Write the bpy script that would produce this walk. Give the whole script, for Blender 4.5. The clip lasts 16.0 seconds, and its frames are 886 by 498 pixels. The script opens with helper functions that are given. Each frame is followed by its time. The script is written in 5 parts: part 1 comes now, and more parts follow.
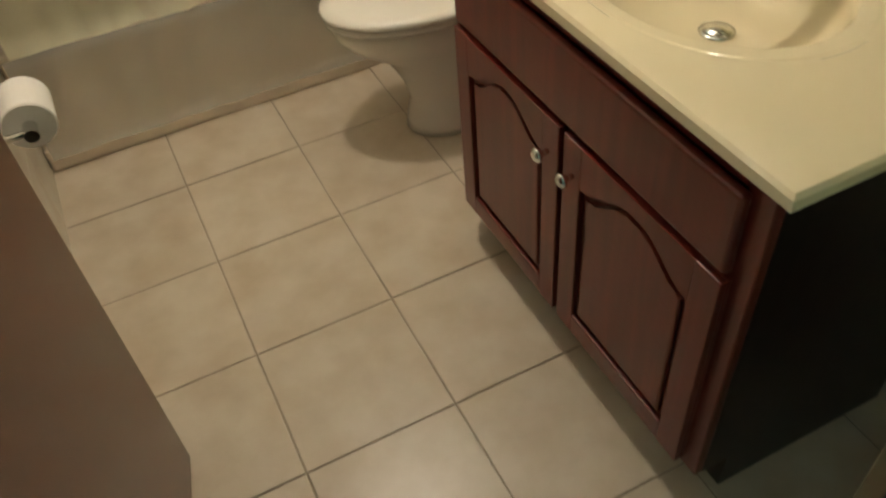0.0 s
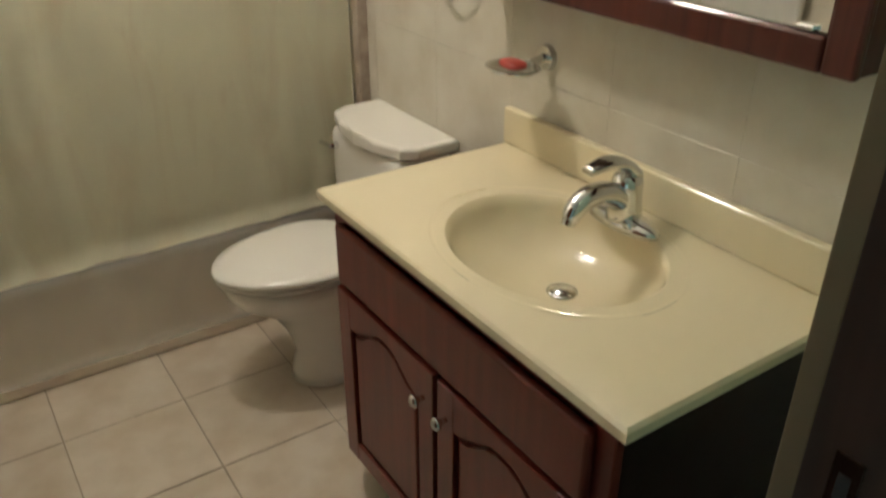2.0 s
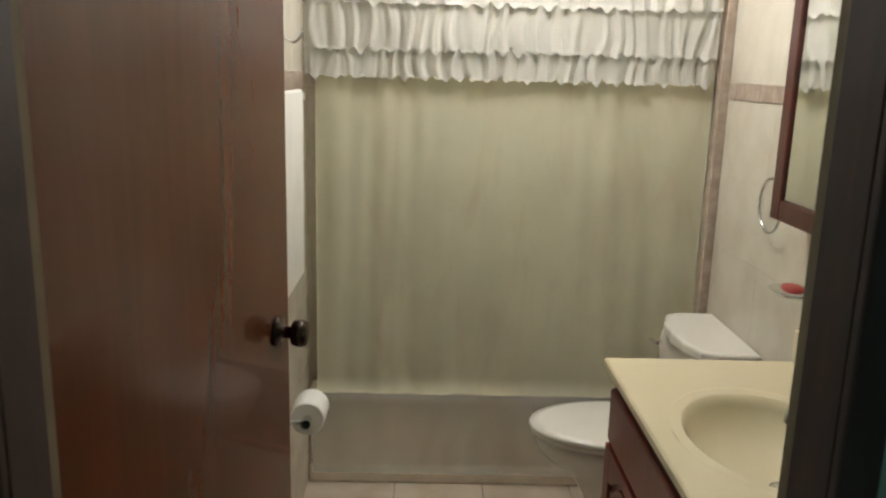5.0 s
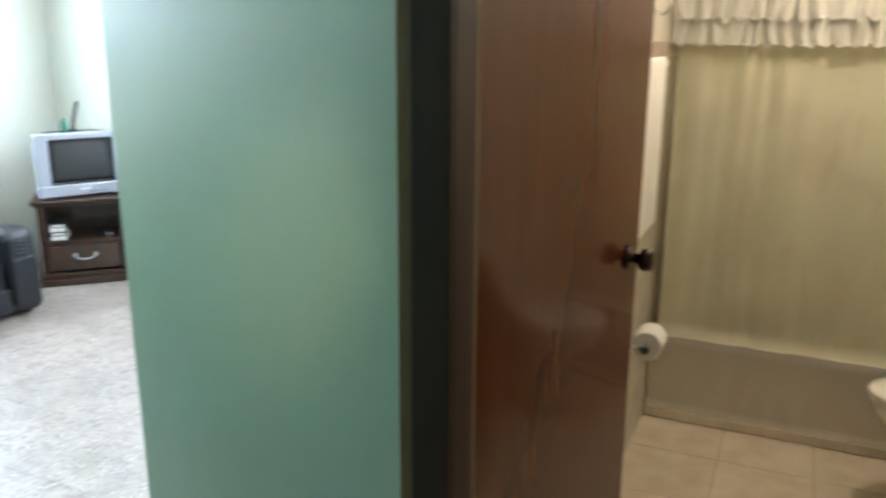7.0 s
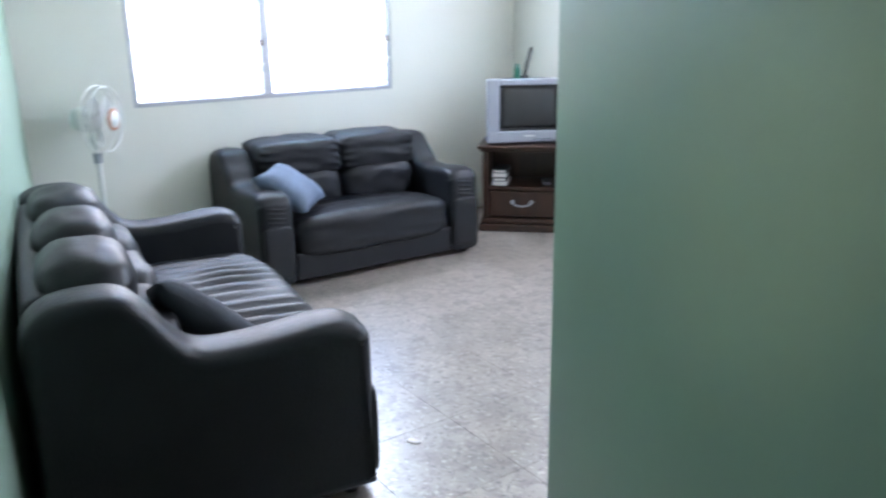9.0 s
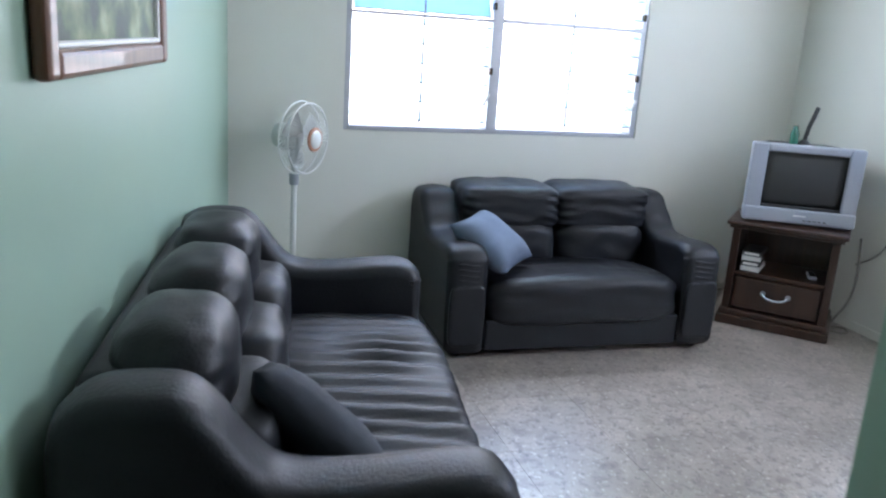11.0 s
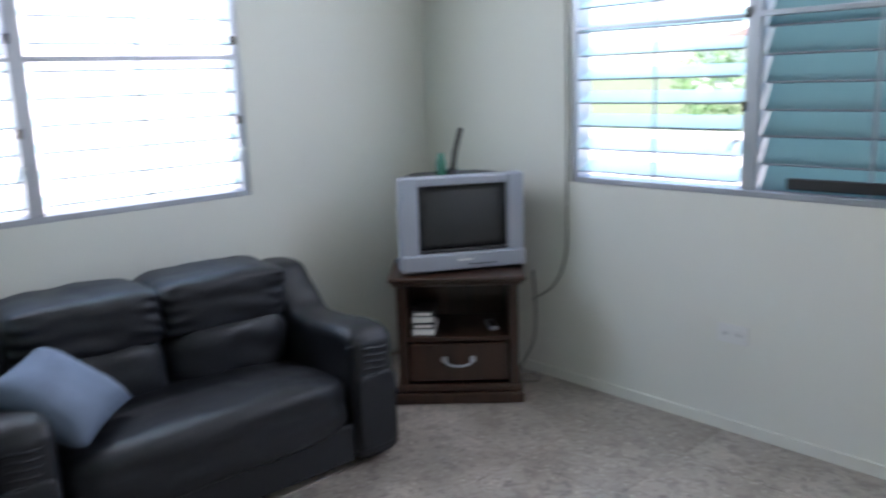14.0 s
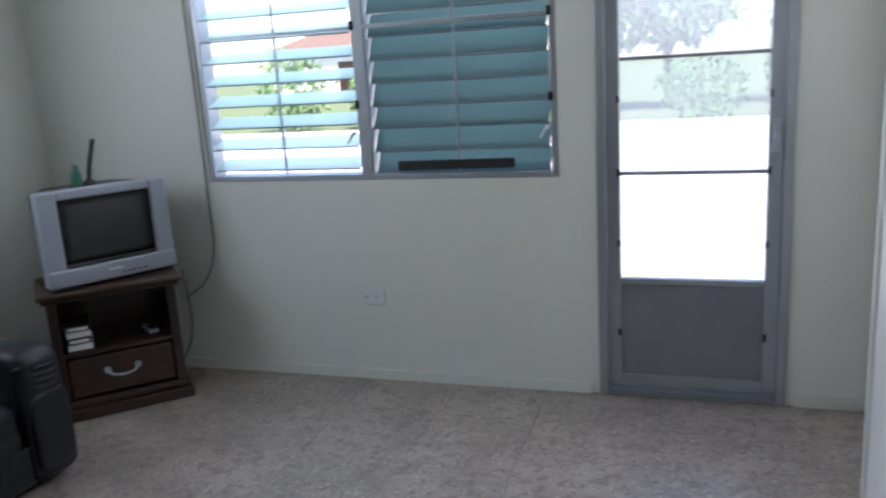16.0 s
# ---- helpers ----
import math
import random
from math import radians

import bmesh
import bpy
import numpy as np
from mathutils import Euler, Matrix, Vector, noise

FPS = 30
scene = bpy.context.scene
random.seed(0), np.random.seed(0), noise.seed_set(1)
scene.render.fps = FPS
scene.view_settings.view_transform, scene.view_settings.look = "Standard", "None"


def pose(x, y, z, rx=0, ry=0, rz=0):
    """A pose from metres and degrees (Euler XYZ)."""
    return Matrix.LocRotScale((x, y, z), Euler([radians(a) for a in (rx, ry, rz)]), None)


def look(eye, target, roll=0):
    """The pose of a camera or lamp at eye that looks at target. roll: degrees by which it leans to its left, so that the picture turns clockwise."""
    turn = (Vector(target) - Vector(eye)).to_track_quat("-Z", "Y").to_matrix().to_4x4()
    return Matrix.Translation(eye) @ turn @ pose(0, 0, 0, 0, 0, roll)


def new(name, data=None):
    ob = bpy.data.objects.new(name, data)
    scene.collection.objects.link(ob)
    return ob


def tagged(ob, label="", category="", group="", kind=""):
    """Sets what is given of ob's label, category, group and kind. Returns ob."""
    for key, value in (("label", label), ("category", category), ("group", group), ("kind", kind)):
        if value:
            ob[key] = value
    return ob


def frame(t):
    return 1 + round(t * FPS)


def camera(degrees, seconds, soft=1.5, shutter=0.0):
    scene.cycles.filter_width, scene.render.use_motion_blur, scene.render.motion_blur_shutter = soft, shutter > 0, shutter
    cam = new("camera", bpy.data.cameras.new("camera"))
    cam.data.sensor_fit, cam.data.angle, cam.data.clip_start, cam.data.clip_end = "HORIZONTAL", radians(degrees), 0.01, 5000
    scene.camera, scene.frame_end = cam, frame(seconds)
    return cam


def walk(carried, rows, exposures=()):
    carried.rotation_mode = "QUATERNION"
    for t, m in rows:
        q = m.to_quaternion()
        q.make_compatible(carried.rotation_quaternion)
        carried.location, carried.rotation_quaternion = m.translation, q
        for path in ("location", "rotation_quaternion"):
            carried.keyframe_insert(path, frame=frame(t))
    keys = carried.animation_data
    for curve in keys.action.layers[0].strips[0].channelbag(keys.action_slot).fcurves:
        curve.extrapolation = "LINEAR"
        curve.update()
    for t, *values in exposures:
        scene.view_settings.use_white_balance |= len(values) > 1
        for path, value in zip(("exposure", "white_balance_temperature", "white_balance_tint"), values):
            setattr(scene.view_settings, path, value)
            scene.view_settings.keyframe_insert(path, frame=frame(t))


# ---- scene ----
cam = camera(57.9, 16.0, soft=2.2, shutter=0.5)
PATH = [
    (0, (-0.601, -0.42, 1.444), (-0.074, 0.87, 0.009), -5.9),
    (0.5, (-0.629, -0.443, 1.449), (-0.015, 0.759, -0.027), -5.4),
    (1, (-0.628, -0.477, 1.471), (0.172, 0.765, 0.122), -2.5),
    (1.5, (-0.649, -0.504, 1.502), (0.261, 0.856, 0.353), -0.9),
    (2, (-0.646, -0.526, 1.531), (0.325, 0.938, 0.575), 0.0),
    (2.5, (-0.618, -0.552, 1.571), (0.331, 0.988, 0.719), 0.6),
    (3, (-0.546, -0.632, 1.593), (0.227, 1.064, 0.868), 0.5),
    (3.5, (-0.451, -0.762, 1.605), (-0.104, 1.109, 0.99), -0.2),
    (3.7, (-0.43, -0.806, 1.629), (-0.201, 1.086, 1.023), 0.4),
    (4, (-0.489, -0.886, 1.561), (-0.321, 1.042, 1.056), 1.0),
    (4.5, (-0.487, -0.987, 1.562), (-0.413, 0.957, 1.098), 1.3),
    (5, (-0.486, -1.088, 1.563), (-0.444, 0.863, 1.125), 1.6),
    (5.5, (-0.484, -1.202, 1.564), (-0.491, 0.752, 1.14), 1.6),
    (5.8, (-0.493, -1.185, 1.575), (-0.544, 0.76, 1.115), 0.9),
    (6, (-0.456, -1.253, 1.58), (-0.619, 0.686, 1.12), 1.2),
    (6.5, (-0.418, -1.378, 1.568), (-0.871, 0.504, 1.064), 0.1),
    (7, (-0.418, -1.465, 1.556), (-1.21, 0.298, 1.042), 0.3),
    (7.5, (-0.467, -1.459, 1.542), (-1.512, 0.165, 1.023), 0.1),
    (8, (-0.545, -1.36, 1.423), (-1.796, 0.117, 0.917), -0.7),
    (8.5, (-0.634, -1.246, 1.391), (-2.061, 0.053, 0.867), -1.7),
    (9, (-0.728, -1.154, 1.374), (-2.302, -0.06, 0.803), -0.9),
    (9.5, (-0.788, -1.034, 1.389), (-2.533, -0.276, 0.773), 1.4),
    (9.7, (-0.84, -1.005, 1.393), (-2.619, -0.376, 0.732), 3.0),
    (10, (-0.99, -0.983, 1.365), (-2.762, -0.25, 0.797), 3.6),
    (10.5, (-1.127, -0.845, 1.365), (-2.946, -0.205, 0.836), 3.7),
    (11, (-1.308, -0.73, 1.366), (-3.149, -0.138, 0.855), 3.8),
    (11.5, (-1.524, -0.639, 1.366), (-3.372, -0.065, 0.863), 3.8),
    (11.8, (-1.575, -0.56, 1.391), (-3.479, -0.184, 0.91), 2.6),
    (12, (-1.663, -0.528, 1.384), (-3.554, -0.079, 0.913), 2.0),
    (12.5, (-1.852, -0.434, 1.371), (-3.679, 0.241, 0.917), -1.0),
    (13, (-2.004, -0.269, 1.362), (-3.746, 0.589, 0.883), -2.1),
    (13.5, (-2.122, -0.157, 1.353), (-3.773, 0.867, 0.878), 0.2),
    (14, (-2.22, -0.112, 1.353), (-3.651, 1.22, 0.936), -1.9),
    (14.5, (-2.279, -0.248, 1.364), (-3.384, 1.362, 0.93), -2.9),
    (15, (-2.227, -0.38, 1.399), (-3.177, 1.321, 0.949), -2.5),
    (15.5, (-2.193, -0.468, 1.36), (-2.988, 1.306, 0.89), -3.0),
    (16, (-2.195, -0.516, 1.366), (-2.809, 1.333, 0.916), -3.5),
]
walk(cam, [(t, look(eye, target, roll)) for t, eye, target, roll in PATH],
     exposures=[(0, 4.05, 6200, 12), (1.5, 4.0, 5900, 12), (2.5, 3.75, 5400, 12), (3.7, 3.85, 5250, 12), (6.0, 3.98, 5350, 12), (6.5, 4.1, 5750, 13), (7.2, 3.9, 6300, 15), (8.0, 3.6, 6300, 20), (9.0, 3.2, 6100, 22), (9.5, 3.1, 6050, 22), (12.0, 2.4, 6150, 22), (13.5, 2.35, 6200, 23), (14.5, 1.95, 6300, 23), (15.0, 2.0, 6300, 24), (15.5, 1.95, 6300, 24), (16.0, 1.6, 6300, 24)])

# ---- world, sun, lamps ----
world = bpy.data.worlds.new("world")
scene.world = world
world.use_nodes = True
wn = world.node_tree
sky = wn.nodes.new("ShaderNodeTexSky")
sky.sky_type, sky.sun_disc = "NISHITA", False
sky.sun_elevation, sky.sun_rotation = radians(62), radians(150)
wn.nodes["Background"].inputs["Strength"].default_value = 0.15
wn.links.new(sky.outputs["Color"], wn.nodes["Background"].inputs["Color"])


def lamp(name, kind, m, energy, color, size=0.1, size_y=None):
    d = bpy.data.lights.new(name, kind)
    d.energy, d.color = energy, color
    if kind == "AREA":
        d.shape, d.size, d.size_y = "RECTANGLE", size, size_y or size
    elif kind == "SUN":
        d.angle = size
    else:
        d.shadow_soft_size = size
    ob = new(name, d)
    ob.matrix_world = m
    return ob


lamp("sun", "SUN", look((4, -4, 9), (0, 0, 0)), 5.0, (1.0, 0.95, 0.88), radians(0.5))
# daylight that falls in through the openings of the living room
DAY = (0.9, 0.96, 1.0)
lamp("daylight_window_west", "AREA", look((-5.33, 0.79, 1.92), (-3.0, 0.79, 0.9)), 6.5, DAY, 1.6, 0.26)
lamp("daylight_window_north", "AREA", look((-3.53, 2.7, 1.94), (-3.4, 0.5, 1.1)), 5.2, DAY, 1.5, 0.22)
lamp("daylight_door", "AREA", look((-2.24, 2.7, 1.93), (-2.24, 0.9, 0.6)), 3.6, DAY, 0.55, 0.2)
# bathroom ceiling bulb; added spot (no hall fixture) for the green wall's warm glow
lamp("bathroom_bulb", "POINT", pose(-0.16, 1.27, 2.25), 2.15, (1.0, 0.86, 0.66), 0.08)
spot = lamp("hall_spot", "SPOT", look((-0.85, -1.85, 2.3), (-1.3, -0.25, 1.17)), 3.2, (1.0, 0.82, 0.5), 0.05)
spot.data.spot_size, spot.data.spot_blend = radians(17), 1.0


# ---- materials ----
def mat(name, color, rough=0.5, metal=0.0, color2=None, scale=6.0, fine=90.0, bump=0.1, amount=0.5, coat=0.0, spec=0.5, vary=0.0):
    """A surface with broad stains, fine grain and relief."""
    m = bpy.data.materials.new(name)
    m.use_nodes = True
    n, l = m.node_tree.nodes, m.node_tree.links
    b = n["Principled BSDF"]
    b.inputs["Roughness"].default_value, b.inputs["Metallic"].default_value = rough, metal
    b.inputs["Coat Weight"].default_value, b.inputs["Specular IOR Level"].default_value = coat, spec
    big, small = n.new("ShaderNodeTexNoise"), n.new("ShaderNodeTexNoise")
    big.inputs["Scale"].default_value, big.inputs["Detail"].default_value = scale, 5
    small.inputs["Scale"].default_value, small.inputs["Detail"].default_value = fine, 3
    geo = n.new("ShaderNodeNewGeometry")
    for k in (big, small):
        l.new(geo.outputs["Position"], k.inputs["Vector"])
    mix = n.new("ShaderNodeMix")
    mix.data_type = "RGBA"
    c2 = color2 or tuple(v * 0.78 for v in color)
    mix.inputs["A"].default_value, mix.inputs["B"].default_value = (*color, 1), (*c2, 1)
    ramp = n.new("ShaderNodeMapRange")
    ramp.inputs["From Min"].default_value, ramp.inputs["From Max"].default_value = 0.35, 0.7
    ramp.inputs["To Max"].default_value = amount
    l.new(big.outputs["Fac"], ramp.inputs["Value"])
    l.new(ramp.outputs["Result"], mix.inputs["Factor"])
    out = mix.outputs["Result"]
    if vary:
        info, hsv, mr = n.new("ShaderNodeObjectInfo"), n.new("ShaderNodeHueSaturation"), n.new("ShaderNodeMapRange")
        mr.inputs["To Min"].default_value, mr.inputs["To Max"].default_value = 1 - vary, 1 + vary
        l.new(info.outputs["Random"], mr.inputs["Value"])
        l.new(mr.outputs["Result"], hsv.inputs["Value"])
        l.new(out, hsv.inputs["Color"])
        out = hsv.outputs["Color"]
    l.new(out, b.inputs["Base Color"])
    bp = n.new("ShaderNodeBump")
    bp.inputs["Strength"].default_value, bp.inputs["Distance"].default_value = bump, 0.004
    l.new(small.outputs["Fac"], bp.inputs["Height"])
    l.new(bp.outputs["Normal"], b.inputs["Normal"])
    return m


def wood(name, dark, light, rough=0.3, axis="Z", coat=0.3):
    m = mat(name, dark, rough, 0, light, 3, 60, 0.06, 0.7, coat)
    n, l = m.node_tree.nodes, m.node_tree.links
    tc, mp, w = n.new("ShaderNodeTexCoord"), n.new("ShaderNodeMapping"), n.new("ShaderNodeTexNoise")
    sc = {"X": (1.5, 30, 30), "Y": (30, 1.5, 30), "Z": (30, 30, 1.5)}[axis]
    mp.inputs["Scale"].default_value = sc
    w.inputs["Scale"].default_value, w.inputs["Detail"].default_value, w.inputs["Distortion"].default_value = 1.0, 2.5, 0.8
    l.new(tc.outputs["Object"], mp.inputs["Vector"])
    l.new(mp.outputs["Vector"], w.inputs["Vector"])
    for node in n:
        if node.bl_idname == "ShaderNodeMapRange":
            l.new(w.outputs["Fac"], node.inputs["Value"])
    return m


def glassy(name, tint, clear=0.8, rough=0.05, shine=None, haze="ShaderNodeBsdfTranslucent"):
    """A tinted pane that lets light pass and shines a little."""
    m = bpy.data.materials.new(name)
    m.use_nodes = True
    n, l = m.node_tree.nodes, m.node_tree.links
    out = n["Material Output"]
    tr, gl, df, mx, mx2 = n.new("ShaderNodeBsdfTransparent"), n.new("ShaderNodeBsdfGlossy"), n.new(haze), n.new("ShaderNodeMixShader"), n.new("ShaderNodeMixShader")
    tr.inputs["Color"].default_value = (*tint, 1)
    df.inputs["Color"].default_value = (*tint, 1)
    gl.inputs["Roughness"].default_value = rough
    mx.inputs["Fac"].default_value = 1 - clear
    fr = n.new("ShaderNodeFresnel")
    l.new(tr.outputs[0], mx.inputs[1])
    l.new(df.outputs[0], mx.inputs[2])
    if shine is None:
        l.new(fr.outputs[0], mx2.inputs["Fac"])
    else:
        mx2.inputs["Fac"].default_value = shine
    l.new(mx.outputs[0], mx2.inputs[1])
    l.new(gl.outputs[0], mx2.inputs[2])
    l.new(mx2.outputs[0], out.inputs["Surface"])
    return m


def fabric_through(name, color, clear, scale=5.0):
    """Cloth or plastic sheet that light comes through."""
    m = mat(name, color, 0.6, 0, tuple(v * 0.85 for v in color), scale, 200, 0.15, 0.6)
    n, l = m.node_tree.nodes, m.node_tree.links
    tl, mx = n.new("ShaderNodeBsdfTranslucent"), n.new("ShaderNodeMixShader")
    tl.inputs["Color"].default_value = (*color, 1)
    mx.inputs["Fac"].default_value = clear
    l.new(n["Principled BSDF"].outputs[0], mx.inputs[1])
    l.new(tl.outputs[0], mx.inputs[2])
    l.new(mx.outputs[0], n["Material Output"].inputs["Surface"])
    return m


def terrazzo(name):
    """Polished stone chips in cement: dark clumps of two sizes on a warm grey bed."""
    m = mat(name, (0.325, 0.282, 0.245), 0.42, 0, (0.21, 0.178, 0.15), 5.0, 120, 0.04, 0.9, coat=1.0, spec=0.5, vary=0.12)
    n, l = m.node_tree.nodes, m.node_tree.links
    b = n["Principled BSDF"]
    b.inputs["Coat Roughness"].default_value, b.inputs["Coat IOR"].default_value = 0.3, 1.65
    geo = n.new("ShaderNodeNewGeometry")
    for scale, lo, hi, most, tone in ((16.0, 0.5, 0.66, 0.85, (0.15, 0.122, 0.1, 1)), (46.0, 0.54, 0.66, 0.85, (0.085, 0.07, 0.06, 1)), (60.0, 0.6, 0.68, 0.7, (0.6, 0.56, 0.5, 1))):
        chips, ramp, mx = n.new("ShaderNodeTexNoise"), n.new("ShaderNodeMapRange"), n.new("ShaderNodeMix")
        chips.inputs["Scale"].default_value, chips.inputs["Detail"].default_value, chips.inputs["Distortion"].default_value = scale, 5, 0.7
        ramp.inputs["From Min"].default_value, ramp.inputs["From Max"].default_value, ramp.inputs["To Max"].default_value = lo, hi, most
        mx.data_type = "RGBA"
        mx.inputs["B"].default_value = tone
        src = b.inputs["Base Color"].links[0].from_socket
        l.new(geo.outputs["Position"], chips.inputs["Vector"])
        l.new(chips.outputs["Fac"], ramp.inputs["Value"])
        l.new(ramp.outputs["Result"], mx.inputs["Factor"])
        l.new(src, mx.inputs["A"])
        l.new(mx.outputs["Result"], b.inputs["Base Color"])
    return m


M_GREEN = mat("green_wall_paint", (0.305, 0.43, 0.34), 0.42, 0, (0.275, 0.395, 0.31), 1.5, 160, 0.12, 0.6)
M_CREAM = mat("cream_wall_paint", (0.70, 0.70, 0.64), 0.55, 0, (0.65, 0.645, 0.585), 1.2, 160, 0.12, 0.6)
M_CEIL = mat("ceiling_paint", (0.78, 0.78, 0.74), 0.8, 0, None, 1.0, 120, 0.1, 0.2)
M_TERRAZZO = terrazzo("terrazzo_floor")
M_GROUT = mat("grout", (0.38, 0.31, 0.23), 0.9, 0, None, 8, 200, 0.3)
M_GROUT_W = mat("wall_grout", (0.63, 0.59, 0.495), 0.9, 0, None, 8, 200, 0.3)
M_GROUT_L = mat("pale_grout", (0.27, 0.235, 0.205), 0.9, 0, None, 8, 200, 0.3)
M_TILE = mat("cream_floor_tile", (0.64, 0.56, 0.45), 0.3, 0, (0.5, 0.4, 0.28), 8, 45, 0.03, 0.75, vary=0.03)
M_WTILE = mat("bath_wall_tile", (0.66, 0.62, 0.52), 0.22, 0, (0.54, 0.475, 0.36), 9, 60, 0.03, 0.6, vary=0.015)
M_BORDER = mat("tile_border", (0.34, 0.26, 0.2), 0.3, 0, (0.5, 0.42, 0.34), 25, 90, 0.1, 0.9)
M_CHERRY = wood("cherry_stained_wood", (0.12, 0.015, 0.009), (0.19, 0.028, 0.015), 0.33, coat=0.12)
M_CHERRY_D = wood("dark_cherry_wood", (0.06, 0.011, 0.007), (0.12, 0.024, 0.014), 0.3)
# Cherry of the vanity's door-facing side, darkened to paint in its shade.
M_CHERRY_SHADE = wood("shaded_cherry_wood", (0.012, 0.005, 0.004), (0.022, 0.009, 0.006), 0.4)
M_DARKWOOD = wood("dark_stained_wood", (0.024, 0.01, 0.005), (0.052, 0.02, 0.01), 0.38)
M_DOOR = wood("varnished_brown_door", (0.118, 0.033, 0.011), (0.142, 0.04, 0.0135), 0.27, "Z", 0.3)
M_CASING = wood("dark_casing_wood", (0.024, 0.01, 0.006), (0.05, 0.02, 0.011), 0.6, coat=0.0)
M_MARBLE = mat("cultured_marble", (0.78, 0.69, 0.47), 0.15, 0, (0.75, 0.63, 0.4), 3, 60, 0.01, 0.5, 0.3)
M_PORCELAIN = mat("white_porcelain", (0.8, 0.77, 0.7), 0.1, 0, (0.77, 0.73, 0.65), 3, 60, 0.01, 0.3, 0.3)
M_CHROME = mat("chrome", (0.75, 0.75, 0.74), 0.1, 1.0, None, 5, 90, 0.02, 0.2)
M_MIRROR = mat("mirror_glass", (0.86, 0.87, 0.85), 0.02, 1.0, (0.85, 0.86, 0.84), 2, 10, 0.0, 0.1)
M_BRONZE = mat("dark_bronze_knob", (0.06, 0.045, 0.035), 0.25, 0.9, None, 8, 90, 0.05)
M_LEATHER = mat("black_leather", (0.008, 0.0095, 0.0125), 0.44, 0, (0.014, 0.0155, 0.0195), 5, 130, 0.35, 0.7, spec=0.34)
M_PILLOW = mat("blue_grey_pillow_cloth", (0.13, 0.17, 0.24), 0.85, 0, (0.1, 0.13, 0.19), 14, 500, 0.5, 0.7)
M_PILLOW_D = mat("dark_pillow_cloth", (0.035, 0.042, 0.055), 0.8, 0, (0.025, 0.03, 0.04), 14, 500, 0.5, 0.7)
M_SILVER = mat("silver_plastic", (0.34, 0.36, 0.41), 0.4, 0.1, None, 4, 200, 0.04, 0.25)
M_BLACKPL = mat("black_plastic", (0.02, 0.02, 0.022), 0.5, 0, None, 6, 150, 0.1)
M_SCREEN = mat("dark_tube_glass", (0.045, 0.05, 0.052), 0.08, 0, None, 2, 10, 0.0, 0.2, coat=1.0)
M_ALU = mat("mill_aluminium", (0.42, 0.44, 0.48), 0.42, 0.75, (0.36, 0.37, 0.4), 9, 140, 0.08, 0.6)
M_ALU_D = mat("grey_aluminium_panel", (0.27, 0.28, 0.31), 0.45, 0.5, (0.22, 0.23, 0.26), 7, 140, 0.06, 0.6)
M_WHITEPL = mat("white_plastic", (0.72, 0.72, 0.7), 0.4, 0, None, 4, 120, 0.03, 0.25)
M_TOWEL = mat("white_towel", (0.8, 0.78, 0.72), 0.95, 0, None, 12, 400, 0.6, 0.3)
M_PAPER = mat("toilet_paper", (0.82, 0.8, 0.76), 0.9, 0, None, 20, 300, 0.3, 0.2)
M_SOAP = mat("red_soap", (0.4, 0.055, 0.035), 0.4, 0, None, 20, 100, 0.05)
M_CURTAIN = fabric_through("cream_curtain_cloth", (0.95, 0.91, 0.7), 0.04, 3)
cn, cl = M_CURTAIN.node_tree.nodes, M_CURTAIN.node_tree.links
cg, cm, ct, cr, cx_ = cn.new("ShaderNodeNewGeometry"), cn.new("ShaderNodeMapping"), cn.new("ShaderNodeTexNoise"), cn.new("ShaderNodeMapRange"), cn.new("ShaderNodeMix")
cm.inputs["Scale"].default_value = (9, 9, 2.2)
ct.inputs["Scale"].default_value, ct.inputs["Detail"].default_value, ct.inputs["Distortion"].default_value = 1.0, 6, 1.2
cr.inputs["From Min"].default_value, cr.inputs["From Max"].default_value, cr.inputs["To Max"].default_value = 0.5, 0.75, 0.28
cx_.data_type = "RGBA"
cx_.inputs["B"].default_value = (0.7, 0.54, 0.36, 1)
cl.new(cg.outputs["Position"], cm.inputs["Vector"])
cl.new(cm.outputs["Vector"], ct.inputs["Vector"])
cl.new(ct.outputs["Fac"], cr.inputs["Value"])
cl.new(cr.outputs["Result"], cx_.inputs["Factor"])
cl.new(cn["Principled BSDF"].inputs["Base Color"].links[0].from_socket, cx_.inputs["A"])
cl.new(cx_.outputs["Result"], cn["Principled BSDF"].inputs["Base Color"])
M_VALANCE = fabric_through("white_valance_satin", (0.9, 0.88, 0.82), 0.3, 9)
M_LINER = glassy("clear_liner_plastic", (0.96, 0.94, 0.9), 0.72, 0.2, shine=0.05, haze="ShaderNodeBsdfDiffuse")
M_TUB = mat("beige_tub", (0.74, 0.66, 0.55), 0.25, 0, (0.62, 0.53, 0.43), 9, 60, 0.03, 0.6)
M_PANE = glassy("clear_louvre_glass", (0.78, 0.95, 0.97), 0.85, shine=0.03)
# A milky veil in the door glass imitates the yard's glare.
M_DOORGLASS_HAZED = glassy("hazed_door_glass", (0.97, 0.99, 0.99), 0.8, shine=0.03)
M_TEAL = glassy("frosted_teal_louvre", (0.25, 0.36, 0.365), 0.02, 0.25, shine=0.05)
# Pale teal slats; part of their haze stands for the same outdoor glare.
M_PANE_N = glassy("pale_teal_louvre_glass", (0.78, 0.94, 0.97), 0.4, shine=0.04)
# Lighter jamb tone: bathroom light on the wood is put into the colour.
M_LITJAMB_STRIP = mat("tan_lit_jamb_and_strip", (0.21, 0.155, 0.09), 0.8, spec=0.15)
M_BLUE = glassy("pale_blue_louvre", (0.42, 0.66, 0.9), 0.2, 0.2)
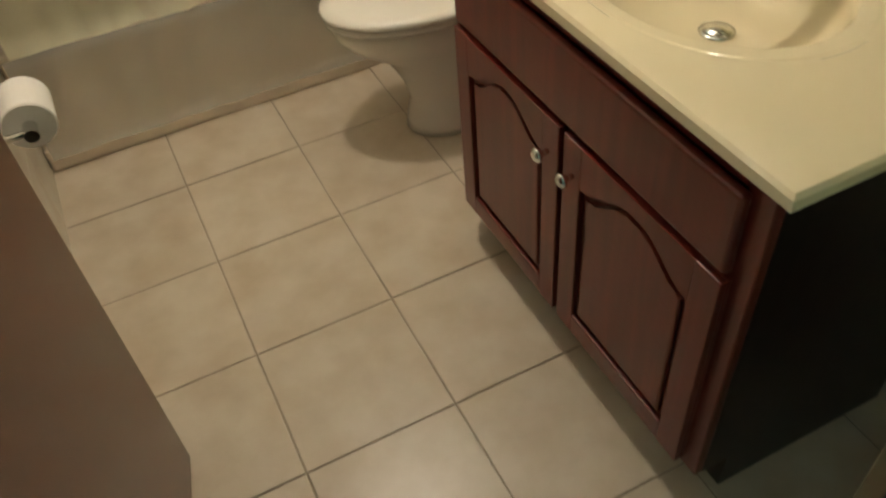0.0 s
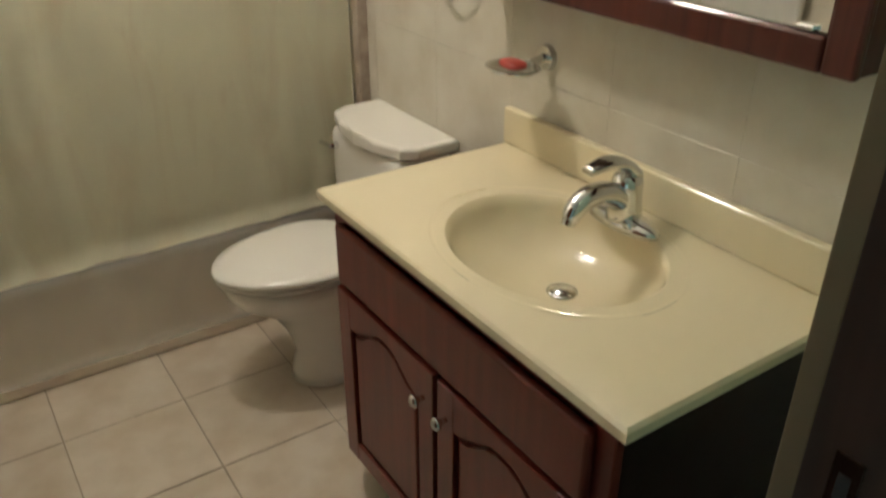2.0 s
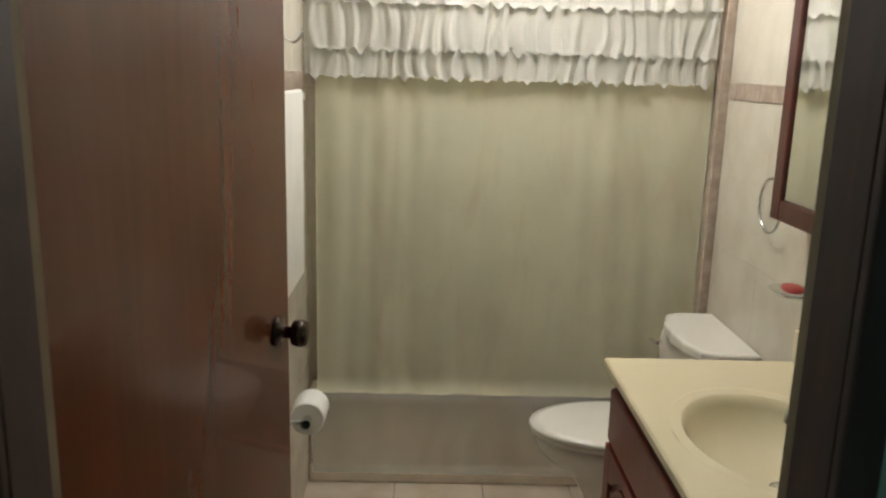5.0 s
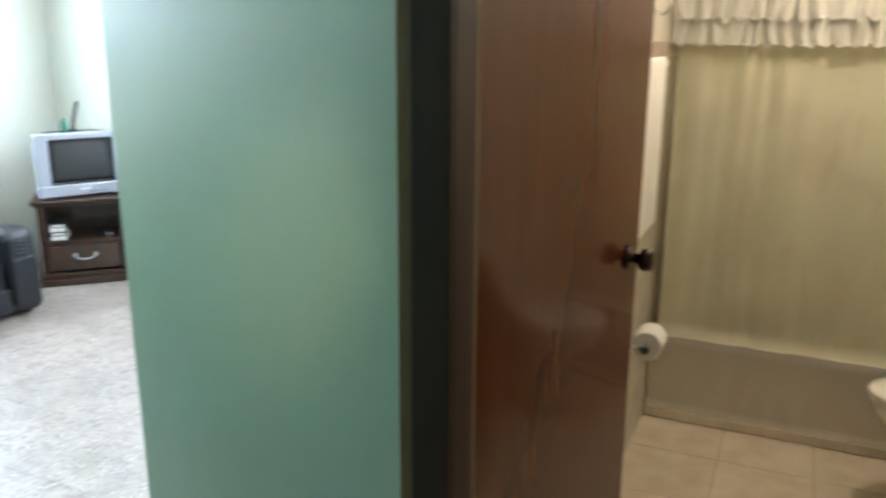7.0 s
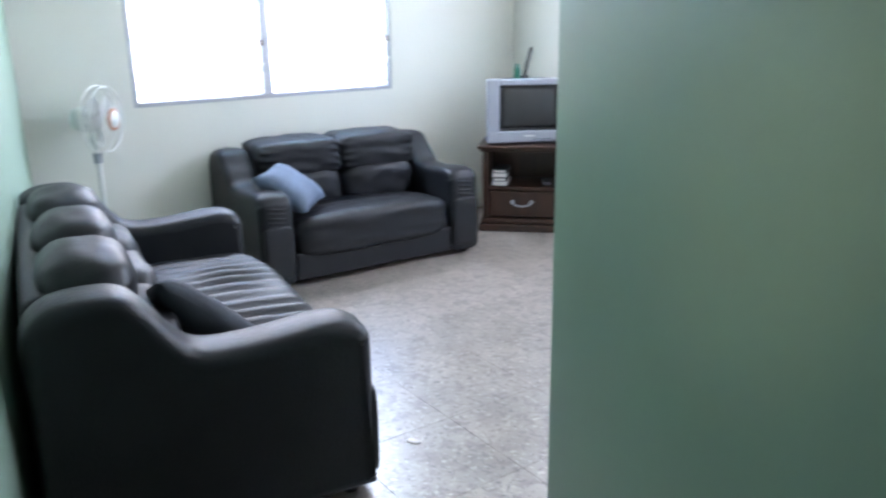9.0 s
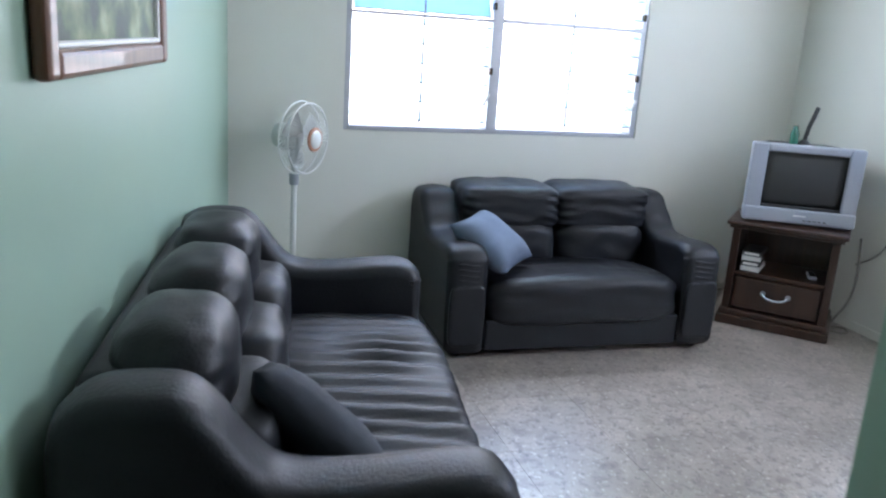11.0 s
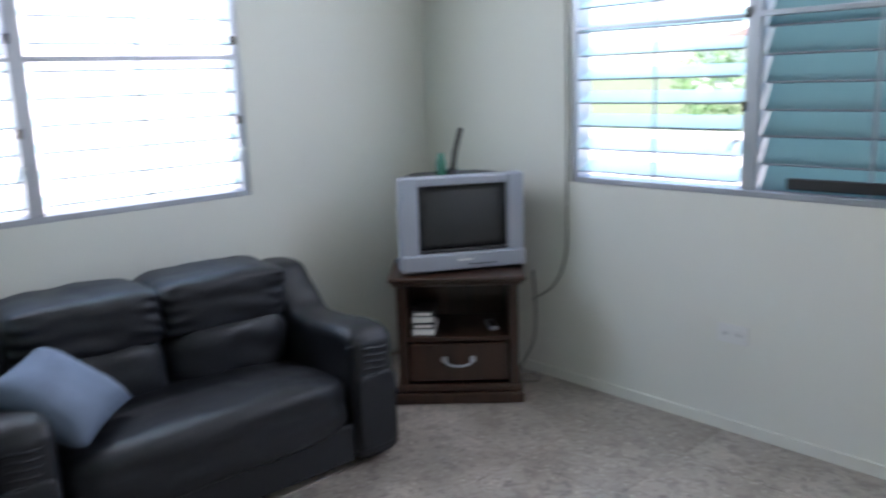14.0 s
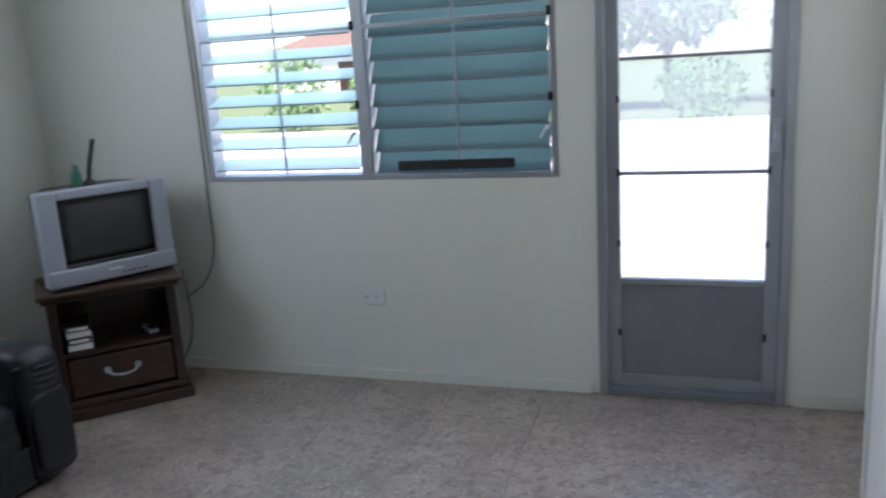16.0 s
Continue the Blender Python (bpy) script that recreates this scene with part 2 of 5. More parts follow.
M_PICTURE = mat("landscape_canvas", (0.22, 0.27, 0.16), 0.6, 0, (0.03, 0.045, 0.03), 5, 90, 0.2, 1.0)
pn, pl = M_PICTURE.node_tree.nodes, M_PICTURE.node_tree.links
pg, pz, pa, pt, pr = pn.new("ShaderNodeNewGeometry"), pn.new("ShaderNodeSeparateXYZ"), pn.new("ShaderNodeMath"), pn.new("ShaderNodeTexNoise"), pn.new("ShaderNodeValToRGB")
pt.inputs["Scale"].default_value, pt.inputs["Detail"].default_value = 7, 6
pl.new(pg.outputs["Position"], pz.inputs[0])
pl.new(pg.outputs["Position"], pt.inputs["Vector"])
pa.operation = "MULTIPLY_ADD"
pa.inputs[1].default_value = 2.0
pl.new(pt.outputs["Fac"], pa.inputs[0])
pl.new(pz.outputs["Z"], pa.inputs[2])
pm = pn.new("ShaderNodeMapRange")
pm.inputs["From Min"].default_value, pm.inputs["From Max"].default_value = 1.85, 3.0
pl.new(pa.outputs[0], pm.inputs["Value"])
pl.new(pm.outputs["Result"], pr.inputs["Fac"])
els = pr.color_ramp.elements
els[0].position, els[0].color = 0.1, (0.035, 0.05, 0.035, 1)
els[1].position, els[1].color = 0.95, (0.45, 0.46, 0.33, 1)
for ps, pc in ((0.35, (0.05, 0.075, 0.04, 1)), (0.5, (0.13, 0.18, 0.08, 1)), (0.68, (0.27, 0.31, 0.17, 1))):
    pe = els.new(ps)
    pe.color = pc
pl.new(pr.outputs["Color"], pn["Principled BSDF"].inputs["Base Color"])
M_PFRAME = wood("picture_frame_wood", (0.13, 0.05, 0.025), (0.24, 0.11, 0.06), 0.4)
M_CONCRETE = mat("sunlit_concrete", (0.55, 0.53, 0.5), 0.9, 0, (0.45, 0.43, 0.4), 1.5, 60, 0.3)
M_GRASS = mat("grass", (0.085, 0.13, 0.05), 0.95, 0, (0.12, 0.14, 0.07), 2, 60, 0.5)
M_LEAF = mat("leaves", (0.1, 0.2, 0.075), 0.5, 0, (0.15, 0.25, 0.1), 3, 60, 0.2)
M_BARK = mat("bark", (0.14, 0.1, 0.07), 0.95, 0, None, 10, 60, 0.7)
M_HOUSE = mat("white_house_paint", (0.75, 0.74, 0.7), 0.8, 0, None, 1.5, 60, 0.2)
M_ROOF = mat("red_roof", (0.3, 0.2, 0.17), 0.8, 0, None, 3, 60, 0.4)
M_GLASSDARK = mat("dark_window_glass", (0.05, 0.07, 0.09), 0.1, 0, None, 3, 60, 0.0)
M_CABLE = mat("black_cable", (0.2, 0.19, 0.17), 0.6, 0, None, 8, 60, 0.1)


# ---- mesh helpers ----
def part(name, bm, material, parent=None, label="", smooth=False):
    bmesh.ops.recalc_face_normals(bm, faces=bm.faces)
    me = bpy.data.meshes.new(name)
    bm.to_mesh(me)
    bm.free()
    me.materials.append(material)
    for p in me.polygons:
        p.use_smooth = smooth
    ob = new(name, me)
    if parent:
        ob.parent = parent
    if label:
        tagged(ob, label)
    return ob


def thing(name, m, label, category, group=""):
    e = new(name)
    e.matrix_world = m
    e.empty_display_size = 0.1
    return tagged(e, label, category, group)


def box(x0, x1, y0, y1, z0, z1, bevel=0.0, seg=2, bm=None):
    b = bmesh.new()
    v = [b.verts.new((x, y, z)) for x in (x0, x1) for y in (y0, y1) for z in (z0, z1)]
    for f in ((0, 1, 3, 2), (4, 6, 7, 5), (0, 4, 5, 1), (2, 3, 7, 6), (0, 2, 6, 4), (1, 5, 7, 3)):
        b.faces.new([v[i] for i in f])
    if bevel:
        bmesh.ops.bevel(b, geom=b.edges[:], offset=bevel, segments=seg, profile=0.5, affect="EDGES")
    return join(bm, b)


def join(bm, other):
    """Adds the bmesh other to bm."""
    if bm is None:
        return other
    me = bpy.data.meshes.new("tmp")
    other.to_mesh(me)
    other.free()
    bm.from_mesh(me)
    bpy.data.meshes.remove(me)
    return bm


def prism(poly, axis, a, b_, bevel=0.0, seg=2, bm=None):
    """A polygon of 2D points drawn out along an axis from a to b_. The two coordinates are the other axes in x, y, z order."""
    b = bmesh.new()

    def at(p, d):
        return {"x": (d, p[0], p[1]), "y": (p[0], d, p[1]), "z": (p[0], p[1], d)}[axis]

    lo, hi = [b.verts.new(at(p, a)) for p in poly], [b.verts.new(at(p, b_)) for p in poly]
    b.faces.new(lo)
    b.faces.new(hi[::-1])
    for i in range(len(poly)):
        j = (i + 1) % len(poly)
        b.faces.new((lo[i], hi[i], hi[j], lo[j]))
    if bevel:
        ends = [e for f in b.faces if len(f.verts) == len(poly) for e in f.edges]
        bmesh.ops.bevel(b, geom=list(set(ends)), offset=bevel, segments=seg, profile=0.5, affect="EDGES")
    return join(bm, b)


def cyl(p0, p1, r0, r1=None, n=16, bm=None):
    r1 = r0 if r1 is None else r1
    p0, p1 = Vector(p0), Vector(p1)
    q = (p1 - p0).to_track_quat("Z", "Y")
    b = bmesh.new()
    rings = []
    for p, r in ((p0, r0), (p1, r1)):
        rings.append([b.verts.new(p + q @ Vector((r * math.cos(2 * math.pi * i / n), r * math.sin(2 * math.pi * i / n), 0))) for i in range(n)])
    b.faces.new(rings[0])
    b.faces.new(rings[1][::-1])
    for i in range(n):
        j = (i + 1) % n
        b.faces.new((rings[0][i], rings[1][i], rings[1][j], rings[0][j]))
    return join(bm, b)


def tube(points, r, n=10, bm=None, taper=None):
    """A round tube along points."""
    b = bmesh.new()
    pts = [Vector(p) for p in points]
    rings = []
    for i, p in enumerate(pts):
        d = pts[min(i + 1, len(pts) - 1)] - pts[max(i - 1, 0)]
        q = d.to_track_quat("Z", "Y")
        rr = r if taper is None else r + (taper - r) * i / (len(pts) - 1)
        rings.append([b.verts.new(p + q @ Vector((rr * math.cos(2 * math.pi * k / n), rr * math.sin(2 * math.pi * k / n), 0))) for k in range(n)])
    for a, c in zip(rings, rings[1:]):
        for k in range(n):
            b.faces.new((a[k], c[k], c[(k + 1) % n], a[(k + 1) % n]))
    b.faces.new(rings[0])
    b.faces.new(rings[-1])
    return join(bm, b)


def curve_points(keys, steps=8):
    """A smooth line through the keys (Catmull-Rom)."""
    k = [Vector(p) for p in keys]
    k = [2 * k[0] - k[1], *k, 2 * k[-1] - k[-2]]
    out = []
    for i in range(1, len(k) - 2):
        for s in range(steps):
            t = s / steps
            a, b, c, d = k[i - 1], k[i], k[i + 1], k[i + 2]
            out.append(0.5 * (2 * b + (c - a) * t + (2 * a - 5 * b + 4 * c - d) * t * t + (3 * b - a - 3 * c + d) * t ** 3))
    return out + [k[-2]]


def lathe(profile, n=28, centre=(0, 0, 0), sx=1.0, sy=1.0, bm=None):
    """Turns (radius, height) pairs about z."""
    b = bmesh.new()
    c = Vector(centre)
    rings = [[b.verts.new(c + Vector((sx * r * math.cos(2 * math.pi * i / n), sy * r * math.sin(2 * math.pi * i / n), z))) for i in range(n)] for r, z in profile]
    for a, d in zip(rings, rings[1:]):
        for i in range(n):
            b.faces.new((a[i], a[(i + 1) % n], d[(i + 1) % n], d[i]))
    b.faces.new(rings[0])
    b.faces.new(rings[-1])
    return join(bm, b)


def puff(cx, cy, cz, sx, sy, sz, e=3.2, n=10, wob=0.0, seed=0.0, bm=None):
    """A stuffed cushion: a rounded block with soft dents."""
    b = bmesh.new()
    bmesh.ops.create_cube(b, size=2)
    bmesh.ops.subdivide_edges(b, edges=b.edges[:], cuts=n, use_grid_fill=True)
    for v in b.verts:
        p = v.co
        s = (abs(p.x) ** e + abs(p.y) ** e + abs(p.z) ** e) ** (1 / e)
        p = p / s
        if wob:
            w = noise.noise(Vector((p.x * 2.2 + seed, p.y * 2.2, p.z * 2.2))) * wob
            p = p * (1 + w)
        v.co = Vector((cx + p.x * sx, cy + p.y * sy, cz + p.z * sz))
    return join(bm, b)


def structure(ob, label, category):
    return tagged(ob, label, category, kind="structure")


# ---- structure ----
def wall(name, p0, p1, thick, material, label, z0=0.0, z1=2.5, holes=()):
    """A wall whose face runs from p0 to p1; its thickness lies to the left of that line. holes: (start, end, bottom, top) along it."""
    d = Vector((p1[0] - p0[0], p1[1] - p0[1]))
    length = d.length
    bm, s = None, 0.0
    for a, b, lo, hi in sorted(holes):
        bm = box(s, a, 0, thick, z0, z1, bm=bm)
        if lo > z0 + 0.01:
            bm = box(a, b, 0, thick, z0, lo, bm=bm)
        bm = box(a, b, 0, thick, hi, z1, bm=bm)
        s = b
    bm = box(s, length, 0, thick, z0, z1, bm=bm)
    ob = part(name, bm, material)
    ob.matrix_world = pose(p0[0], p0[1], 0, 0, 0, math.degrees(math.atan2(d.y, d.x)))
    return structure(ob, label, "wall")


XW, YN = -5.245, 2.615
W0, W1, WZ = -0.022, 1.605, 0.893
V0, V1, VZ = -4.335, -2.733, 0.903
D0, D1 = -2.588, -1.878
TOP = 2.08
wall("wall_west", (XW, -0.7), (XW, 2.77), 0.14, M_CREAM, "cream painted plaster wall with a wide louvre window", holes=[(W0 + 0.7, W1 + 0.7, WZ, TOP)])
wall("wall_north", (XW, YN), (-1.3, YN), 0.14, M_CREAM, "cream painted wall with louvre window and aluminium door",
     holes=[(V0 - XW, V1 - XW, VZ, TOP), (D0 - XW, D1 - XW, 0.0, TOP)])


def south_y(x):
    return -0.572 - 0.18 * (x + 5.245)


wall("wall_south", (-1.3, south_y(-1.3)), (-5.4, south_y(-5.4)), 0.14, M_GREEN, "pale green painted wall behind the long sofa")
wall("wall_hall_return", (-1.2, -2.1), (-1.3, south_y(-1.3)), 0.14, M_GREEN, "green painted return wall of the hall")
wall("wall_hall_south", (1.3, -2.1), (-1.5, -2.1), 0.14, M_GREEN, "green painted hall wall")
wall("wall_hall_east", (1.2, -0.1), (1.2, -2.2), 0.14, M_GREEN, "green painted hall end wall")
YH, JL, JR = -0.33, -0.908, -0.06
wall("wall_hall_north_right", (JR + 0.044, YH), (1.3, YH), 0.11, M_GREEN, "green painted wall beside the bathroom door")
wall("wall_hall_lintel", (-1.0, YH), (JR + 0.044, YH), 0.11, M_GREEN, "green painted wall above the bathroom door", z0=2.08)
wall("wall_hall_north_left", (-1.962, -0.003), (-1.0, YH - 0.002), 0.11, M_GREEN, "green painted wall between hall and living room")
EX0, EX1 = -1.59, -1.945
wall("wall_east", (EX0, 2.7), (EX1, 0.115), 0.12, M_CREAM, "cream painted wall of the living room")
XB, XL = 0.53, -0.92
wall("wall_bath_right", (XB, 2.6), (XB, -0.215), 0.1, M_GROUT_W, "tiled bathroom wall behind vanity and toilet")
wall("wall_bath_left", (XL, 0.5), (XL, 2.6), 0.1, M_GROUT_W, "tiled bathroom wall with towel bar")
wall("wall_bath_left_entry", (-1.1, -0.218), (-1.1, 0.5), 0.1, M_CREAM, "cream bathroom wall behind the open door")
wall("wall_bath_step", (-1.2, 0.51), (XL - 0.1, 0.51), 0.1, M_CREAM, "cream short return wall in the bathroom")
wall("wall_bath_back", (-1.0, 2.5), (0.6, 2.5), 0.1, M_WTILE, "tiled wall behind the bathtub")

structure(part("floor_slab", box(-5.5, 1.4, -2.3, 2.9, -0.2, -0.006), M_GROUT_L), "grey concrete floor bed under the tiles", "floor")
floor_living = structure(part("floor_living", box(-5.3, 1.25, -2.15, -0.2, -0.012, -0.004), M_GROUT_L), "mottled grey terrazzo tile floor", "floor")
floor_bath = structure(part("floor_bath", box(-1.15, XB, -0.27, 1.78, -0.03, -0.003), M_GROUT), "cream ceramic tile floor with brown grout", "floor")
structure(part("ceiling", box(-5.4, 1.35, -2.25, 2.9, 2.5, 2.6), M_CEIL), "white painted concrete ceiling", "ceiling")

# baseboards of the living room
bb = structure(part("baseboard", box(XW + 0.002, D0 - 0.03, YN - 0.012, YN - 0.001, 0, 0.045), M_CREAM), "low cream painted skirting", "baseboard")
structure(part("baseboard_2", box(D1 + 0.03, EX0 - 0.02, YN - 0.012, YN - 0.001, 0, 0.045), M_CREAM), "low cream painted skirting", "baseboard")


# ---- louvre windows and aluminium door ----
def louvre_window(name, m, width, height, mid, kinds, label):
    """Two sashes of tilting slats in an aluminium frame. Local x along the wall, y outward."""
    w = thing(name, m, label, "window")
    tagged(w, kind="structure")
    f = 0.03
    part("window_frame", box(0, f, 0.01, 0.1, 0, height, 0.003), M_ALU, w)
    part("window_frame", box(width - f, width, 0.01, 0.1, 0, height, 0.003), M_ALU, w)
    part("window_sill", box(f, width - f, 0.0, 0.1, 0, f * 0.8, 0.003), M_ALU, w)
    part("window_head", box(f, width - f, 0.01, 0.1, height - f, height, 0.003), M_ALU, w)
    part("mullion", box(mid - 0.028, mid + 0.028, 0.005, 0.1, f * 0.8, height - f, 0.004), M_ALU, w)
    for side, (a, b) in enumerate(((f, mid - 0.028), (mid + 0.028, width - f))):
        z, k = f + 0.04, 0
        while z < height - 0.08:
            mt, tilt = kinds(side, k)
            bm = box(a + 0.008, b - 0.008, -0.052, 0.052, -0.003, 0.003, 0.0015, 1)
            s = part("pane", bm, mt, w)
            s.matrix_local = pose(0, 0.055, z, tilt, 0, 0)
            s.visible_shadow = False
            e = 0.0028 if mt in (M_PANE, M_PANE_N) else 0.005
            part("slat_edge", box(a + 0.008, b - 0.008, -0.056, -0.0525, -e, e), M_ALU_D, s)
            z, k = z + 0.094, k + 1
        part("slat_rod", box((a + b) / 2 - 0.005, (a + b) / 2 + 0.005, 0.012, 0.02, f, height - f), M_ALU, w)
        part("crank", join(cyl((b - 0.01, 0.0, 0.2), (b - 0.01, -0.03, 0.2), 0.008, n=10), cyl((b - 0.01, -0.03, 0.2), (b - 0.035, -0.035, 0.16), 0.005, n=8)), M_WHITEPL, w, "small white crank handle")
        for zz in (0.3, 0.62, 0.95):
            part("clip", box(b - 0.004, b + 0.012, -0.004, 0.02, zz, zz + 0.035, 0.002, 1), M_BRONZE, w)
    return w


def kinds_north(side, k):
    if side == 0:
        return M_PANE_N, 24
    return (M_TEAL, 60) if k not in (2,) else (M_TEAL, 52)


def kinds_west(side, k):
    if side == 0 and k >= 6:
        return M_BLUE, 65
    return M_PANE, 14


win_n = louvre_window("window_1", pose(V0, YN, VZ), V1 - V0, TOP - VZ, -3.552 - V0, kinds_north, "aluminium louvre window, one sash open, one teal and shut")
win_w = louvre_window("window_2", pose(XW, W0, WZ, 0, 0, 90), W1 - W0, TOP - WZ, 0.755 - W0, kinds_west, "wide aluminium louvre window with clear open slats")
for w, width, zz, mid in ((win_n, V1 - V0, 0.62, -3.552 - V0), (win_w, W1 - W0, 0.56, 0.755 - W0)):
    part("cross_bar", box(mid + 0.028, width - 0.03, 0.0, 0.03, zz, zz + 0.02, 0.002, 1), M_ALU, w)
    part("cross_bar", box(0.03, mid - 0.028, 0.0, 0.03, zz, zz + 0.014, 0.002, 1), M_ALU, w)


part("bottom_slat", box(0.92, 1.42, 0.01, 0.03, 0.025, 0.065, 0.004, 1), M_BLACKPL, win_n, "dark loose strip in the lower track").rotation_euler = (0, radians(-0.6), 0)


def aluminium_door(m, width, height):
    d = thing("door_1", m, "grey aluminium door with glazed upper half, shut", "door")
    tagged(d, kind="structure")
    f, s = 0.035, 0.055
    part("door_frame", box(0, f, -0.012, 0.1, 0, height, 0.004), M_ALU, d)
    part("door_frame", box(width - f, width, -0.012, 0.1, 0, height, 0.004), M_ALU, d)
    part("door_frame", box(f, width - f, -0.01, 0.1, height - f, height, 0.004), M_ALU, d)
    part("threshold", box(f, width - f, -0.015, 0.1, 0, 0.03, 0.004), M_ALU_D, d)
    a, b = f - 0.003, width - f + 0.003
    part("stile", box(a, a + s, 0.012, 0.05, 0.035, height - f - 0.004, 0.004), M_ALU, d)
    part("stile", box(b - s, b, 0.012, 0.05, 0.035, height - f - 0.004, 0.004), M_ALU, d)
    part("bottom_rail", box(a + s, b - s, 0.014, 0.048, 0.035, 0.085, 0.004), M_ALU, d)
    part("top_rail", box(a + s, b - s, 0.014, 0.048, height - f - 0.07, height - f - 0.004, 0.004), M_ALU, d)
    part("middle_rail", box(a + s, b - s, 0.014, 0.048, 0.465, 0.49, 0.004), M_ALU, d)
    part("kick_panel", box(a + s, b - s, 0.024, 0.036, 0.085, 0.465), M_ALU_D, d, "plain grey aluminium lower panel")
    for i, z in enumerate((0.909, 1.343, 1.78)):
        part("glazing_bar", box(a + s, b - s, 0.02, 0.042, z - 0.007, z + 0.007, 0.002, 1), M_ALU_D, d)
    z0 = 0.49
    for z1 in (0.902, 1.336, 1.773, height - f - 0.07):
        p = part("pane", box(a + s - 0.002, b - s + 0.002, 0.03, 0.034, z0, z1), M_DOORGLASS_HAZED, d)
        p.visible_shadow = False
        z0 = z1 + 0.014
    part("latch", join(box(b - 0.04, b - 0.012, -0.012, 0.012, 0.98, 1.1, 0.004), cyl((b - 0.026, -0.012, 1.04), (b - 0.026, -0.04, 1.04), 0.012)), M_ALU, d, "aluminium latch handle")
    for z in (0.25, 0.62, 0.9, 1.18):
        part("clip", box(a + s - 0.012, a + s, 0.004, 0.014, z, z + 0.03, 0.002, 1), M_BLACKPL, d)
        part("clip", box(b - s, b - s + 0.012, 0.004, 0.014, z, z + 0.03, 0.002, 1), M_BLACKPL, d)
    return d


aluminium_door(pose(D0 + 0.002, YN, 0), D1 - D0 - 0.004, TOP - 0.002)

# white casing of a doorway in the east wall
east_dir = Vector((EX1 - EX0, 0.115 - 2.7, 0)).normalized()
casing = thing("door_2", pose(EX0 + east_dir.x * 0.72, 2.7 + east_dir.y * 0.72, 0, 0, 0, math.degrees(math.atan2(east_dir.y, east_dir.x))), "white painted flat door in a white casing", "door")
tagged(casing, kind="structure")
part("casing", box(0, 0.06, -0.03, -0.002, 0, 2.1, 0.004), M_WHITEPL, casing)
part("casing", box(0.86, 0.92, -0.03, -0.002, 0, 2.1, 0.004), M_WHITEPL, casing)
part("casing", box(0.06, 0.86, -0.03, -0.002, 2.04, 2.1, 0.004), M_WHITEPL, casing)
part("door_leaf", box(0.062, 0.858, -0.018, -0.003, 0.008, 2.038, 0.003), M_WHITEPL, casing)

# ---- bathroom door and casing ----
trim = thing("door_casing", pose(0, 0, 0), "dark stained wooden casing of the bathroom doorway", "door frame")
tagged(trim, kind="structure")
part("casing", box(JL - 0.07, JL, YH - 0.018, YH - 0.001, 0, 2.12, 0.004), M_CASING, trim)
part("casing", box(JR, JR + 0.045, YH - 0.018, YH - 0.001, 0, 2.12, 0.004), M_CASING, trim)
part("casing", box(JL, JR, YH - 0.018, YH - 0.001, 2.05, 2.12, 0.004), M_CASING, trim)
part("plaster_strip", box(JL - 0.096, JL - 0.0705, YH - 0.013, YH - 0.001, 0, 2.12, 0.003), M_LITJAMB_STRIP, trim, "grey-brown strip beside the casing")
for x0, x1 in ((JL - 0.068, JL), (JR, JR + 0.044)):
    part("jamb", box(x0, x1, YH, YH + 0.086, 0, 2.05, 0.002), M_CASING, trim)
    part("jamb", box(x0 + 0.003, x1 - 0.003, YH + 0.0865, YH + 0.112, 0, 2.05, 0.002), M_LITJAMB_STRIP, trim, "inner half of the jamb, coloured tan as lit from the bathroom")
part("jamb", box(JL, JR, YH, YH + 0.112, 2.045, 2.08, 0.002), M_CASING, trim)
part("strike_plate", box(JR - 0.003, JR - 0.0003, YH + 0.03, YH + 0.058, 0.97, 1.04, 0.001, 1), M_BRONZE, trim)
part("strike_hole", box(JR - 0.0036, JR - 0.0031, YH + 0.038, YH + 0.05, 0.99, 1.02), M_BLACKPL, trim)

HX, HY, FX, FY = -0.952, -0.2, -0.785, 0.604
dl = math.hypot(FX - HX, FY - HY)
bdoor = thing("door_3", pose(HX, HY, 0, 0, 0, math.degrees(math.atan2(FY - HY, FX - HX))), "brown varnished flush wooden door standing half open", "door")
tagged(bdoor, kind="structure")
part("door_leaf", box(0, dl, 0, 0.035, 0.012, 2.03, 0.003), M_DOOR, bdoor)
for sgn, y0 in ((-1, 0.0), (1, 0.035)):
    k = lathe([(0.004, 0), (0.032, 0.0), (0.032, 0.006), (0.014, 0.01), (0.013, 0.03), (0.027, 0.038), (0.03, 0.052), (0.026, 0.064), (0.008, 0.068)], 20)
    part("door_knob", k, M_BRONZE, bdoor, smooth=True).matrix_local = pose(dl - 0.065, y0, 1.01, 90 if sgn < 0 else -90)
for z in (0.25, 1.05, 1.8):
    part("hinge", cyl((-0.006, -0.006, z), (-0.006, -0.006, z + 0.09), 0.007, n=10), M_BRONZE, bdoor)


# ---- bathroom things ----
def arch_panel(w, h, x0, z0, drop):
    """Outline of a panel whose upper edge rises to a cathedral arch."""
    pts = [(x0, z0), (x0 + w, z0), (x0 + w, z0 + h - drop)]
    for i in range(1, 16):
        t = i / 16
        x = 1 - t
        s = 0.5 - 0.5 * math.cos(math.pi * min(1, 2 * min(t, 1 - t) * 1.15))
        pts.append((x0 + w * x, z0 + h - drop + drop * s))
    pts.append((x0, z0 + h - drop))
    return pts


